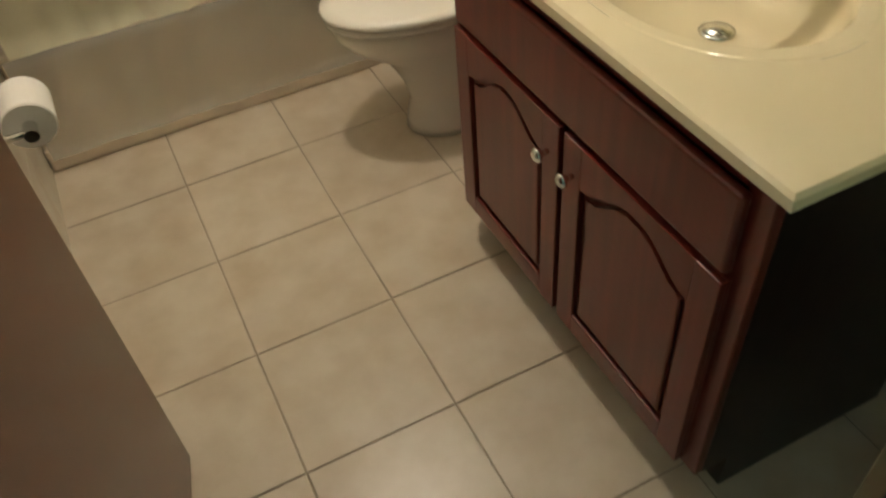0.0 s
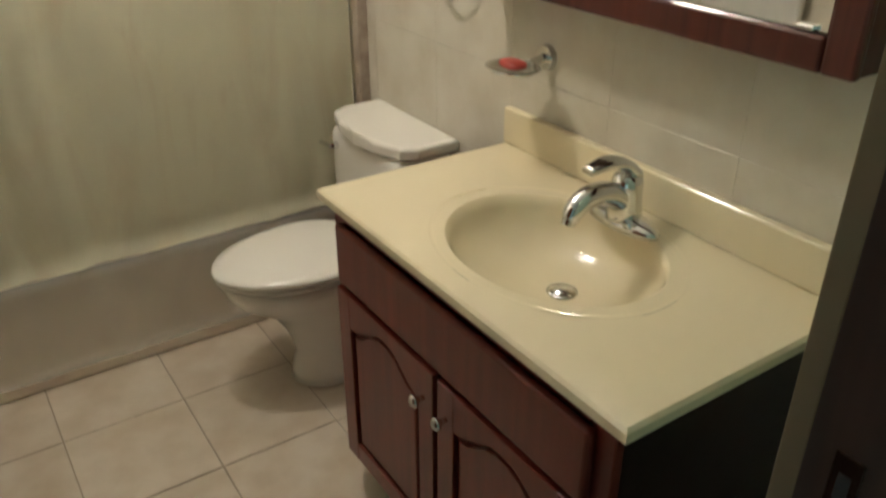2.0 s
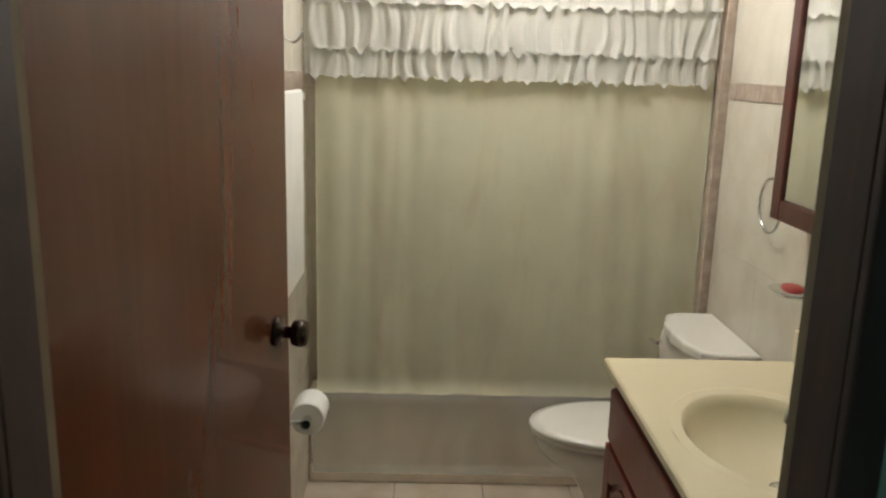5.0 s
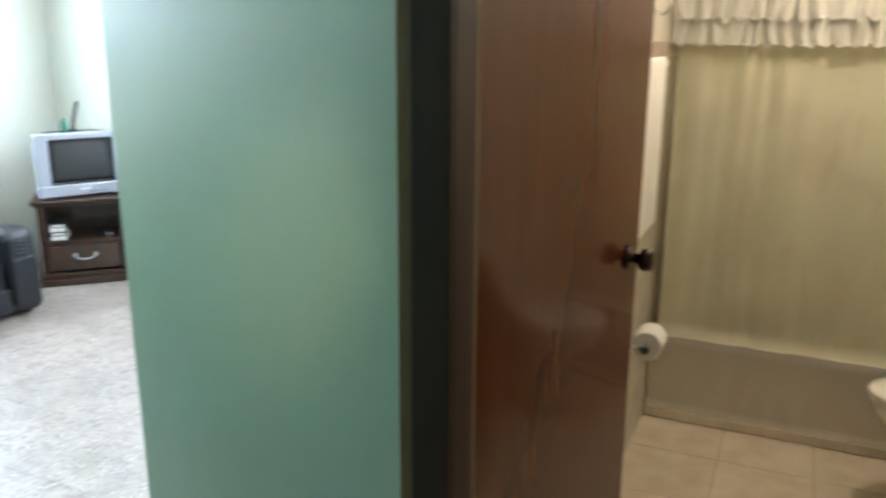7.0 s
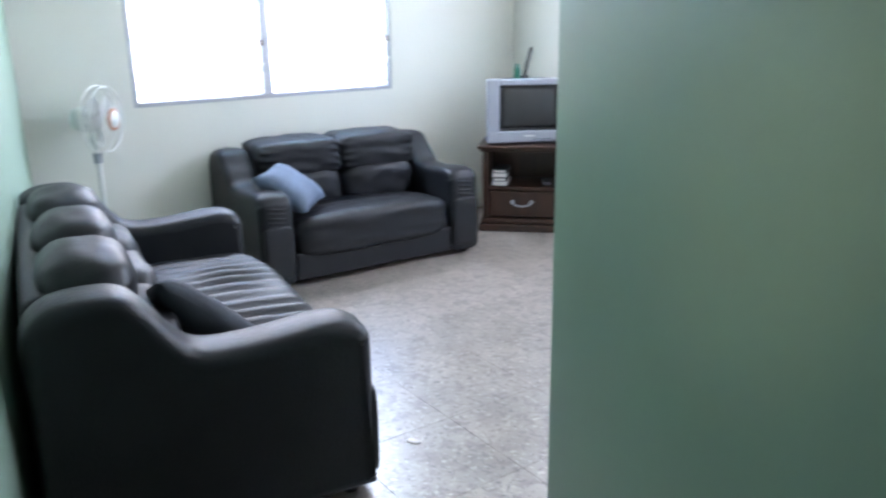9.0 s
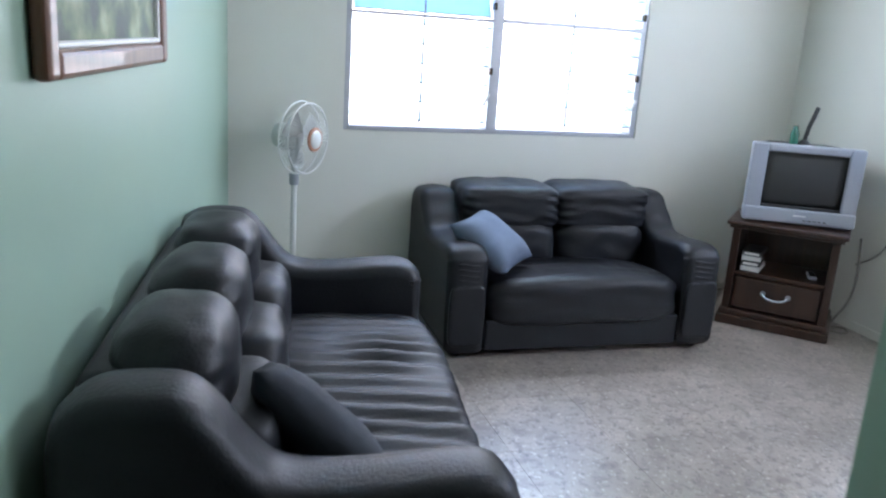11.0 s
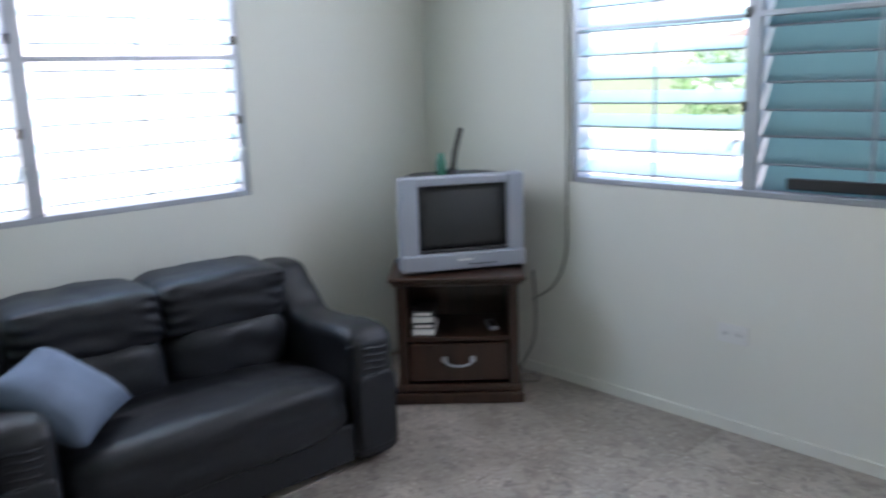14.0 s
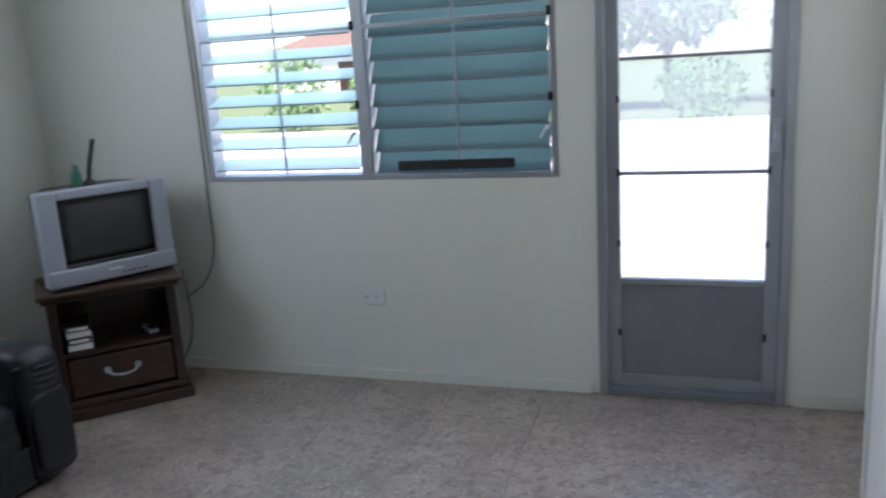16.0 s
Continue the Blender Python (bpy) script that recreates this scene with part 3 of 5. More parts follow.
def vanity():
    W, D, H = 0.872, 0.48, 0.793
    v = thing("vanity_cabinet", pose(0.03, 0.925, 0, 0, 0, -90), "cherry-stained wooden vanity cabinet with two arched doors", "cabinet")
    notch = [(0.02, 0.1), (0.02, H), (D, H), (D, 0), (0.075, 0), (0.075, 0.1)]
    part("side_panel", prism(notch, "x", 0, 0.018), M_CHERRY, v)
    part("side_panel", prism(notch, "x", W - 0.018, W), M_CHERRY_SHADE, v)
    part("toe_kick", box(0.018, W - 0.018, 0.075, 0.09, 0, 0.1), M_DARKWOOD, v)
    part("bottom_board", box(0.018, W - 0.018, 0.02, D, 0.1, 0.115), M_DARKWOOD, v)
    part("face_frame", box(0, 0.05, 0, 0.02, 0.1, H, 0.003), M_CHERRY, v)
    part("face_frame", box(W - 0.05, W, 0, 0.02, 0.1, H, 0.003), M_CHERRY, v)
    part("face_frame", box(0.05, W - 0.05, 0, 0.02, H - 0.04, H, 0.003), M_CHERRY, v)
    part("face_frame", box(0.05, W - 0.05, 0, 0.02, 0.1, 0.14, 0.003), M_CHERRY, v)
    part("face_frame", box(0.05, W - 0.05, 0.001, 0.02, 0.585, 0.62, 0.003), M_CHERRY, v)
    part("face_frame", box(W / 2 - 0.02, W / 2 + 0.02, 0.001, 0.02, 0.14, 0.585, 0.003), M_CHERRY, v)
    part("drawer_front", box(0.035, W - 0.035, -0.02, 0, 0.61, 0.755, 0.008, 3), M_CHERRY, v, "wide false drawer front")
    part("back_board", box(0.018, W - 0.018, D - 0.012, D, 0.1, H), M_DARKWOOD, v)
    for a, b, kx in ((0.033, W / 2 - 0.008, W / 2 - 0.04), (W / 2 + 0.008, W - 0.033, W / 2 + 0.04)):
        z0, z1, st, drop = 0.118, 0.598, 0.054, 0.055
        door = part("door", box(a, b, -0.009, -0.001, z0, z1, 0.002), M_CHERRY, v)
        part("stile", box(a, a + st, -0.022, -0.009, z0, z1, 0.002), M_CHERRY, door)
        part("stile", box(b - st, b, -0.022, -0.009, z0, z1, 0.002), M_CHERRY, door)
        part("rail", box(a + st, b - st, -0.022, -0.009, z0, z0 + st, 0.004), M_CHERRY, door)
        arch = arch_panel(b - a - 2 * st, z1 - z0 - 2 * st + 0.02, a + st, z0 + st, drop)
        top = [(b - st, z1), (a + st, z1)] + arch[:1:-1]
        part("rail", prism(top, "y", -0.0215, -0.009), M_CHERRY, door)
        ins = arch_panel(b - a - 2 * st - 0.03, z1 - z0 - 2 * st - 0.01, a + st + 0.015, z0 + st + 0.015, drop)
        part("raised_panel", prism(ins, "y", -0.019, -0.009, 0.005, 2), M_CHERRY, door)
        part("knob", lathe([(0.005, 0), (0.007, 0.01), (0.006, 0.014), (0.014, 0.02), (0.015, 0.026), (0.008, 0.031)], 16), M_CHROME, door, "small chrome knob", True).matrix_local = pose(kx, -0.022, 0.525, 90)
    return v


def rect_ring(n, cx, cy, x0, x1, y0, y1):
    pts = []
    for i in range(n):
        a = 2 * math.pi * i / n
        dx, dy = math.cos(a), math.sin(a)
        t = min(((x1 - cx) if dx > 0 else (x0 - cx)) / dx if abs(dx) > 1e-6 else 9, ((y1 - cy) if dy > 0 else (y0 - cy)) / dy if abs(dy) > 1e-6 else 9)
        pts.append((cx + dx * t, cy + dy * t))
    for c in ((x0, y0), (x0, y1), (x1, y0), (x1, y1)):
        a = math.atan2(c[1] - cy, c[0] - cx) % (2 * math.pi)
        pts[round(a / (2 * math.pi) * n) % n] = c
    return pts


def vanity_top():
    """A moulded top with an oval bowl; local axes are the world's, corner at the front near edge."""
    t = thing("washbasin", pose(0, 0, 0.78), "cream cultured marble vanity top with oval bowl", "sink")
    n, cx, cy, z = 64, 0.262, 0.47, 0.04
    b = bmesh.new()
    x0, x1, y0, y1 = 0, XB - 0.002, 0.012, 0.943
    rr = []
    base = rect_ring(n, cx, cy, x0 + 0.004, x1, y0 + 0.004, y1 - 0.004)
    edge = rect_ring(n, cx, cy, x0, x1, y0, y1)
    inner = rect_ring(n, cx, cy, x0 + 0.006, x1 - 0.002, y0 + 0.006, y1 - 0.006)

    def oval(rx, ry, zz):
        return [(cx + rx * math.cos(2 * math.pi * i / n), cy + ry * math.sin(2 * math.pi * i / n), zz) for i in range(n)]

    rr.append([(p[0], p[1], 0.013) for p in base])
    rr.append([(p[0], p[1], 0.017) for p in edge])
    rr.append([(p[0], p[1], z - 0.006) for p in edge])
    rr.append([(p[0], p[1], z) for p in inner])
    rr.append(oval(0.214, 0.278, z))
    rr.append(oval(0.209, 0.272, z - 0.003))
    rr.append(oval(0.204, 0.266, z - 0.0005))
    rr.append(oval(0.186, 0.238, z - 0.001))
    for k in range(1, 9):
        a = k / 8
        s = math.cos(a * math.pi / 2 * 0.93)
        rr.append([(cx + 0.035 * a + (0.178 * s + 0.004) * math.cos(2 * math.pi * i / n), cy + (0.228 * s + 0.004) * math.sin(2 * math.pi * i / n), z - 0.004 - 0.118 * math.sin(a * math.pi / 2)) for i in range(n)])
    vs = [[b.verts.new(p) for p in ring] for ring in rr]
    for a, c in zip(vs, vs[1:]):
        for i in range(n):
            b.faces.new((a[i], a[(i + 1) % n], c[(i + 1) % n], c[i]))
    b.faces.new(vs[-1])
    part("counter", b, M_MARBLE, t, smooth=False)
    for p in t.children[0].data.polygons:
        p.use_smooth = abs(p.center.x - cx) < 0.21 and abs(p.center.y - cy) < 0.27 and p.center.z < z - 0.0008
    part("backsplash", box(XB - 0.026, XB - 0.003, 0.012, 0.943, z + 0.0005, z + 0.09, 0.005, 3), M_MARBLE, t)
    part("drain", lathe([(0.003, 0), (0.03, 0.0), (0.031, 0.003), (0.022, 0.004), (0.018, 0.0045), (0.016, 0.007), (0.004, 0.009)], 24, (cx + 0.035, cy, z - 0.122)), M_CHROME, t, "chrome drain with stopper", True)
    return t


def faucet():
    f = thing("faucet", pose(0.43, 0.455, 0.8205) @ Matrix.Scale(1.14, 4), "chrome single-lever basin faucet", "faucet")
    part("base_plate", lathe([(0.2, 0), (1.0, 0), (1.0, 0.25), (0.93, 0.55), (0.7, 0.85), (0.3, 1.0)], 36, (0, 0, 0), 0.03, 0.08), M_CHROME, f, smooth=True).scale = (1, 1, 0.024)
    part("body", lathe([(0.032, 0.012), (0.029, 0.03), (0.027, 0.06), (0.0275, 0.078), (0.024, 0.09), (0.012, 0.096)], 28), M_CHROME, f, smooth=True)
    sp = curve_points([(0.0, 0, 0.04), (-0.04, 0, 0.066), (-0.085, 0, 0.072), (-0.115, 0, 0.058), (-0.125, 0, 0.042)], 7)
    part("spout", tube(sp, 0.023, 18, taper=0.016), M_CHROME, f, smooth=True)
    part("aerator", cyl((-0.126, 0, 0.044), (-0.129, 0, 0.034), 0.013, n=16), M_CHROME, f)
    lever = None
    for y in (-0.009, 0.0, 0.009):
        lever = tube(curve_points([(0.012, y, 0.09), (-0.012, y, 0.114), (-0.05, y * 1.2, 0.124), (-0.095, y * 0.7, 0.119)], 6), 0.011, 12, lever, taper=0.006)
    part("lever", lever, M_CHROME, f, smooth=True)
    return f


def egg(n, a_front, a_back, w, z, cy=0.0, cut=None):
    """An egg-shaped ring: local y runs from the front (negative) to the back."""
    pts = []
    for i in range(n):
        t = 2 * math.pi * i / n
        y = math.sin(t) * (a_back if math.sin(t) > 0 else a_front)
        pts.append((w * math.cos(t), cy + y, z))
    return pts


def rings_mesh(rings, caps=True):
    b = bmesh.new()
    vs = [[b.verts.new(p) for p in r] for r in rings]
    n = len(vs[0])
    for a, c in zip(vs, vs[1:]):
        for i in range(n):
            b.faces.new((a[i], a[(i + 1) % n], c[(i + 1) % n], c[i]))
    if caps:
        b.faces.new(vs[0])
        b.faces.new(vs[-1])
    return b


def toilet():
    t = thing("toilet", pose(-0.135, 1.375, 0, 0, 0, -90), "white porcelain toilet with the lid shut", "toilet")
    n = 36
    bowl = [egg(n, 0.13, 0.2, 0.105, 0.0, 0.33), egg(n, 0.125, 0.2, 0.1, 0.03, 0.33), egg(n, 0.115, 0.2, 0.09, 0.1, 0.335), egg(n, 0.13, 0.2, 0.095, 0.17, 0.33), egg(n, 0.165, 0.2, 0.118, 0.25, 0.32), egg(n, 0.235, 0.2, 0.152, 0.31, 0.3), egg(n, 0.27, 0.19, 0.168, 0.355, 0.3), egg(n, 0.275, 0.19, 0.17, 0.392, 0.3)]
    part("bowl", rings_mesh(bowl), M_PORCELAIN, t, smooth=True)
    part("seat", rings_mesh([egg(n, 0.285, 0.17, 0.173, 0.394, 0.3), egg(n, 0.292, 0.175, 0.18, 0.402, 0.3), egg(n, 0.288, 0.172, 0.177, 0.412, 0.3)]), M_PORCELAIN, t, smooth=True)
    part("lid", rings_mesh([egg(n, 0.29, 0.175, 0.178, 0.414, 0.3), egg(n, 0.298, 0.18, 0.184, 0.422, 0.3), egg(n, 0.294, 0.178, 0.181, 0.432, 0.3), egg(n, 0.26, 0.16, 0.158, 0.438, 0.3), egg(n, 0.1, 0.07, 0.06, 0.44, 0.3)]), M_PORCELAIN, t, "white shut lid", True)
    part("tank", box(-0.2, 0.2, 0.47, 0.655, 0.37, 0.715, 0.03, 4), M_PORCELAIN, t, smooth=True)
    lid = [(-0.215, 0.66), (-0.215, 0.53), (-0.19, 0.485), (-0.1, 0.455), (0, 0.447), (0.1, 0.455), (0.19, 0.485), (0.215, 0.53), (0.215, 0.66)]
    part("tank_lid", prism(lid, "z", 0.715, 0.755, 0.012, 3), M_PORCELAIN, t)
    part("pedestal", box(-0.1, 0.1, 0.45, 0.63, 0.0, 0.37, 0.03, 3), M_PORCELAIN, t, smooth=True)
    part("flush_lever", join(cyl((-0.15, 0.475, 0.66), (-0.15, 0.455, 0.66), 0.012), tube([(-0.15, 0.45, 0.66), (-0.19, 0.45, 0.655), (-0.225, 0.452, 0.65)], 0.007)), M_CHROME, t, "chrome flush lever")
    for s in (-1, 1):
        part("bolt_cap", lathe([(0.012, 0), (0.011, 0.012), (0.004, 0.016)], 12, (s * 0.085, 0.4, 0.03)), M_PORCELAIN, t)
    return t


def bathtub():
    t = thing("bathtub", pose(0, 0, 0), "beige bathtub with a tiled front apron", "bathtub")
    yb = 1.762
    part("apron", box(XL + 0.002, XB - 0.002, yb, yb + 0.07, 0, 0.345, 0.006), M_TUB, t)
    part("rim", box(XL + 0.002, XB - 0.002, yb - 0.012, yb + 0.09, 0.346, 0.372, 0.011, 3), M_TUB, t)
    part("base_ledge", box(XL + 0.002, XB - 0.002, yb - 0.03, yb - 0.001, 0.0, 0.075, 0.008, 2), M_TUB, t)
    for k in range(4):
        x = XL + 0.006 + k * 0.3605
        part("tile", box(x, x + 0.357, yb - 0.006, yb - 0.0005, 0.077, 0.343, 0.0015, 1), M_TUB, t)
    part("tub_floor", box(XL + 0.002, XB - 0.002, yb + 0.071, 2.498, 0, 0.1), M_TUB, t)
    return t


def sheet(x0, x1, z0, z1, y, folds, depth, nx=220, nz=24, flare=0.0, seed=0.0, th=0.002, rag=0.004):
    """A hanging cloth with folds."""
    b = bmesh.new()
    grid = []
    for j in range(nz + 1):
        tz = j / nz
        row = []
        for i in range(nx + 1):
            t = i / nx
            ph = folds * 2 * math.pi * t + 5.5 * noise.noise(Vector((t * folds * 0.5 + seed, 0.8 * tz, 0)))
            amp = depth * (1 + tz * flare) * (0.55 + 0.9 * abs(noise.noise(Vector((t * folds * 0.8, seed, tz)))))
            d = amp * math.sin(ph) + 0.4 * depth * math.sin(2.3 * ph + seed + tz)
            row.append(b.verts.new((x0 + (x1 - x0) * t, y + d, z1 + (z0 - z1) * tz + (rag * noise.noise(Vector((t * folds * 2.3, seed, 3))) if j == nz else 0))))
        grid.append(row)
    for r, q in zip(grid, grid[1:]):
        for i in range(nx):
            b.faces.new((r[i], r[i + 1], q[i + 1], q[i]))
    bmesh.ops.solidify(b, geom=b.faces[:], thickness=th)
    return b


def shower_curtain():
    c = thing("shower_curtain", pose(0, 0, 0), "cream shower curtain with a white ruffled valance", "curtain")
    part("cloth", sheet(XL + 0.04, 0.495, 0.375, 2.02, 1.72, 5, 0.006, seed=1.3), M_CURTAIN, c, smooth=True)
    part("liner", sheet(XL + 0.02, 0.5, 0.05, 0.375, 1.715, 4, 0.004, nz=8, seed=4.0, th=0.001), M_LINER, c, "clear plastic liner hem", True)
    part("valance", sheet(XL + 0.01, 0.48, VAL0, VAL1 + 0.01, 1.685, 26, 0.0045, nx=420, nz=12, flare=1.2, seed=2.0, rag=0.025), M_VALANCE, c, "white satin ruffle", True)
    part("valance", sheet(XL + 0.01, 0.48, VAL1 - 0.03, 1.8, 1.672, 24, 0.0045, nx=420, nz=14, flare=1.2, seed=7.0, rag=0.025), M_VALANCE, c, "white satin ruffle", True)
    part("valance", sheet(XL + 0.01, 0.48, 1.77, 2.04, 1.658, 22, 0.0045, nx=420, nz=14, flare=1.2, seed=11.0, rag=0.025), M_VALANCE, c, "white satin ruffle", True)
    return c


VAL0, VAL1 = 1.53, 1.65


def medicine_cabinet():
    W, H, D = 0.945, 0.66, 0.1
    m = thing("medicine_cabinet", pose(XB - 0.001 - D, 1.01, 1.2, 0, 0, -90), "three-door mirror cabinet in a dark cherry wood frame", "cabinet")
    f = 0.055
    part("case", box(0.004, W - 0.004, 0.02, D, 0.004, H - 0.004), M_CHERRY_D, m)
    part("frame", box(0, f, 0, 0.0195, 0, H, 0.006, 2), M_CHERRY_D, m)
    part("frame", box(W - f, W, 0, 0.0195, 0, H, 0.006, 2), M_CHERRY_D, m)
    part("frame", box(f, W - f, 0, 0.0195, 0, f, 0.006, 2), M_CHERRY_D, m)
    part("frame", box(f, W - f, 0, 0.0195, H - f, H, 0.006, 2), M_CHERRY_D, m)
    w3 = (W - 2 * f) / 3
    for i in range(3):
        d = part("mirror_door", box(f + i * w3 + 0.002, f + (i + 1) * w3 - 0.002, 0.008, 0.018, f + 0.001, H - f - 0.001, 0.0015, 1), M_MIRROR, m, "framed mirror pane")
        part("pull", box(f + (i + 1) * w3 - 0.05, f + (i + 1) * w3 - 0.02, -0.002, 0.008, f + 0.002, f + 0.01, 0.002, 1), M_CHROME, d)
    for x in (0.22, 0.52):
        part("catch", box(x, x + 0.06, 0.03, 0.06, -0.008, 0.0035, 0.003, 1), M_BLACKPL, m)
    return m


vanity()
vanity_top()
faucet()
toilet()
bathtub()
shower_curtain()
medicine_cabinet()

rod = thing("curtain_rod", pose(0, 0, 0), "chrome shower curtain rod", "curtain rod")
part("rod", cyl((XL + 0.004, 1.70, 2.05), (XB - 0.004, 1.70, 2.05), 0.012), M_CHROME, rod)
part("flange", cyl((XB - 0.012, 1.70, 2.05), (XB - 0.002, 1.70, 2.05), 0.03), M_CHROME, rod)

soap = thing("soap_dish", pose(XB - 0.002, 0.82, 1.034), "chrome wall soap dish", "soap dish")
part("wall_plate", cyl((0, 0, 0.02), (-0.012, 0, 0.02), 0.03, 0.026, 20), M_CHROME, soap)
part("arm", cyl((-0.012, 0, 0.02), (-0.05, 0, 0.012), 0.01, n=12), M_CHROME, soap)
part("dish", lathe([(0.02, 0), (0.045, 0.004), (0.055, 0.014), (0.052, 0.014), (0.042, 0.007), (0.005, 0.004)], 24, (-0.1, 0, 0), 1.0, 1.25), M_CHROME, soap, smooth=True)
bar_s = thing("soap_bar", pose(XB - 0.102, 0.82, 1.044), "red bar of soap in the dish", "soap")
part("bar", puff(0, 0, 0.01, 0.025, 0.034, 0.01, 2.6, 5), M_SOAP, bar_s, smooth=True)

ring = thing("towel_ring", pose(XB - 0.002, 1.165, 1.284), "chrome towel ring on the tiled wall", "towel ring")
part("wall_plate", cyl((0, 0, 0), (-0.02, 0, 0), 0.02, 0.016), M_CHROME, ring)
part("ring", tube([(-0.03 + 0.0 * a, 0.075 * math.sin(a), -0.078 + 0.078 * math.cos(a)) for a in [2 * math.pi * i / 40 for i in range(41)]], 0.005), M_CHROME, ring, smooth=True)
edge = structure(part("trim", box(XB - 0.035, XB - 0.001, 1.66, 1.70, 0.42, 2.3, 0.004), M_BORDER), "brown tile edging strip beside the shower", "trim")

tp = thing("toilet_paper_holder", pose(XL, 1.1, 0.575), "white toilet paper roll on a chrome holder", "toilet paper")
part("roll", lathe([(0.02, -0.055), (0.047, -0.055), (0.05, -0.05), (0.05, 0.05), (0.047, 0.055), (0.02, 0.055)], 28), M_PAPER, tp, smooth=False).matrix_local = pose(0.105, 0, 0, 90)
part("arm", tube([(0.004, -0.075, 0.0), (0.105, -0.075, 0.0), (0.105, -0.04, 0.0)], 0.008), M_CHROME, tp)
part("wall_plate", cyl((0.001, -0.075, 0), (0.012, -0.075, 0), 0.026), M_CHROME, tp)
part("end_cap", cyl((0.105, -0.09, 0), (0.105, -0.055, 0), 0.014), M_CHROME, tp)

tb = thing("towel_bar", pose(XL, 1.0, 1.47), "chrome towel bar on the bathroom wall", "towel bar")
part("bar", cyl((0.032, -0.1, 0), (0.032, 0.45, 0), 0.008), M_CHROME, tb)
for y in (-0.1, 0.45):
    part("bracket", cyl((0.001, y, 0), (0.046, y, 0), 0.014), M_CHROME, tb)
hook = thing("robe_hook", pose(XL, 1.28, 1.64), "small chrome robe hook on the tiled wall", "hook")
part("wall_plate", cyl((0.001, 0, 0), (0.01, 0, 0), 0.02, n=16), M_CHROME, hook)
part("prong", tube(curve_points([(0.01, 0, 0), (0.04, 0, -0.012), (0.06, 0, 0.004), (0.066, 0, 0.02)], 5), 0.006, 8), M_CHROME, hook, smooth=True)
tw = thing("towel", pose(XL, 1.0, 1.48), "white bath towel hanging over the bar", "towel")
part("cloth", box(0.018, 0.046, 0.02, 0.42, -0.57, 0.012, 0.011, 3), M_TOWEL, tw, smooth=True)


# ---- living room things ----
def side_profile(D, arm, back):
    """Side outline of a sofa end: blocky arm in front, rising to the back."""
    keys = [(0.0, 0.05, 0), (0.0, arm - 0.1, 0), (0.012, arm - 0.035, 0), (0.05, arm - 0.004, 0), (0.13, arm + 0.004, 0), (D * 0.36, arm - 0.012, 0), (D * 0.52, arm - 0.005, 0), (D * 0.6, arm + 0.05, 0), (D * 0.66, back - 0.06, 0), (D * 0.72, back - 0.012, 0), (D * 0.8, back, 0), (D * 0.91, back - 0.008, 0), (D * 0.98, back - 0.05, 0), (D, back - 0.12, 0)]
    pts = [(p.x, p.y) for p in curve_points(keys, 4)]
    return [(0.01, 0.025)] + pts + [(D, 0.025)]


def arm_mesh(profile, x0, width, r):
    """A padded sofa end: its side outline drawn across the width, with rounded shoulders."""
    n = len(profile)
    norm = []
    for i in range(n):
        p, q = Vector((*profile[i - 1], 0)), Vector((*profile[(i + 1) % n], 0))
        d = (q - p).normalized()
        norm.append((d.y, -d.x))
    steps = [0.0, 0.04, 0.15, 0.33, 0.6, 1.0]
    cols = [(r * t, r - math.sqrt(max(0.0, r * r - (r - r * t) ** 2))) for t in steps]
    cols = cols + [(width / 2, -0.006)] + [(width - x, d) for x, d in reversed(cols)]
    b = bmesh.new()
    rings = []
    for x, d in cols:
        rings.append([b.verts.new((x0 + x, profile[i][0] + norm[i][0] * d, max(0.025, profile[i][1] + norm[i][1] * d))) for i in range(n)])
    for a, c in zip(rings, rings[1:]):
        for i in range(n):
            b.faces.new((a[i], a[(i + 1) % n], c[(i + 1) % n], c[i]))
    b.faces.new(rings[0])
    b.faces.new(rings[-1])
    return b


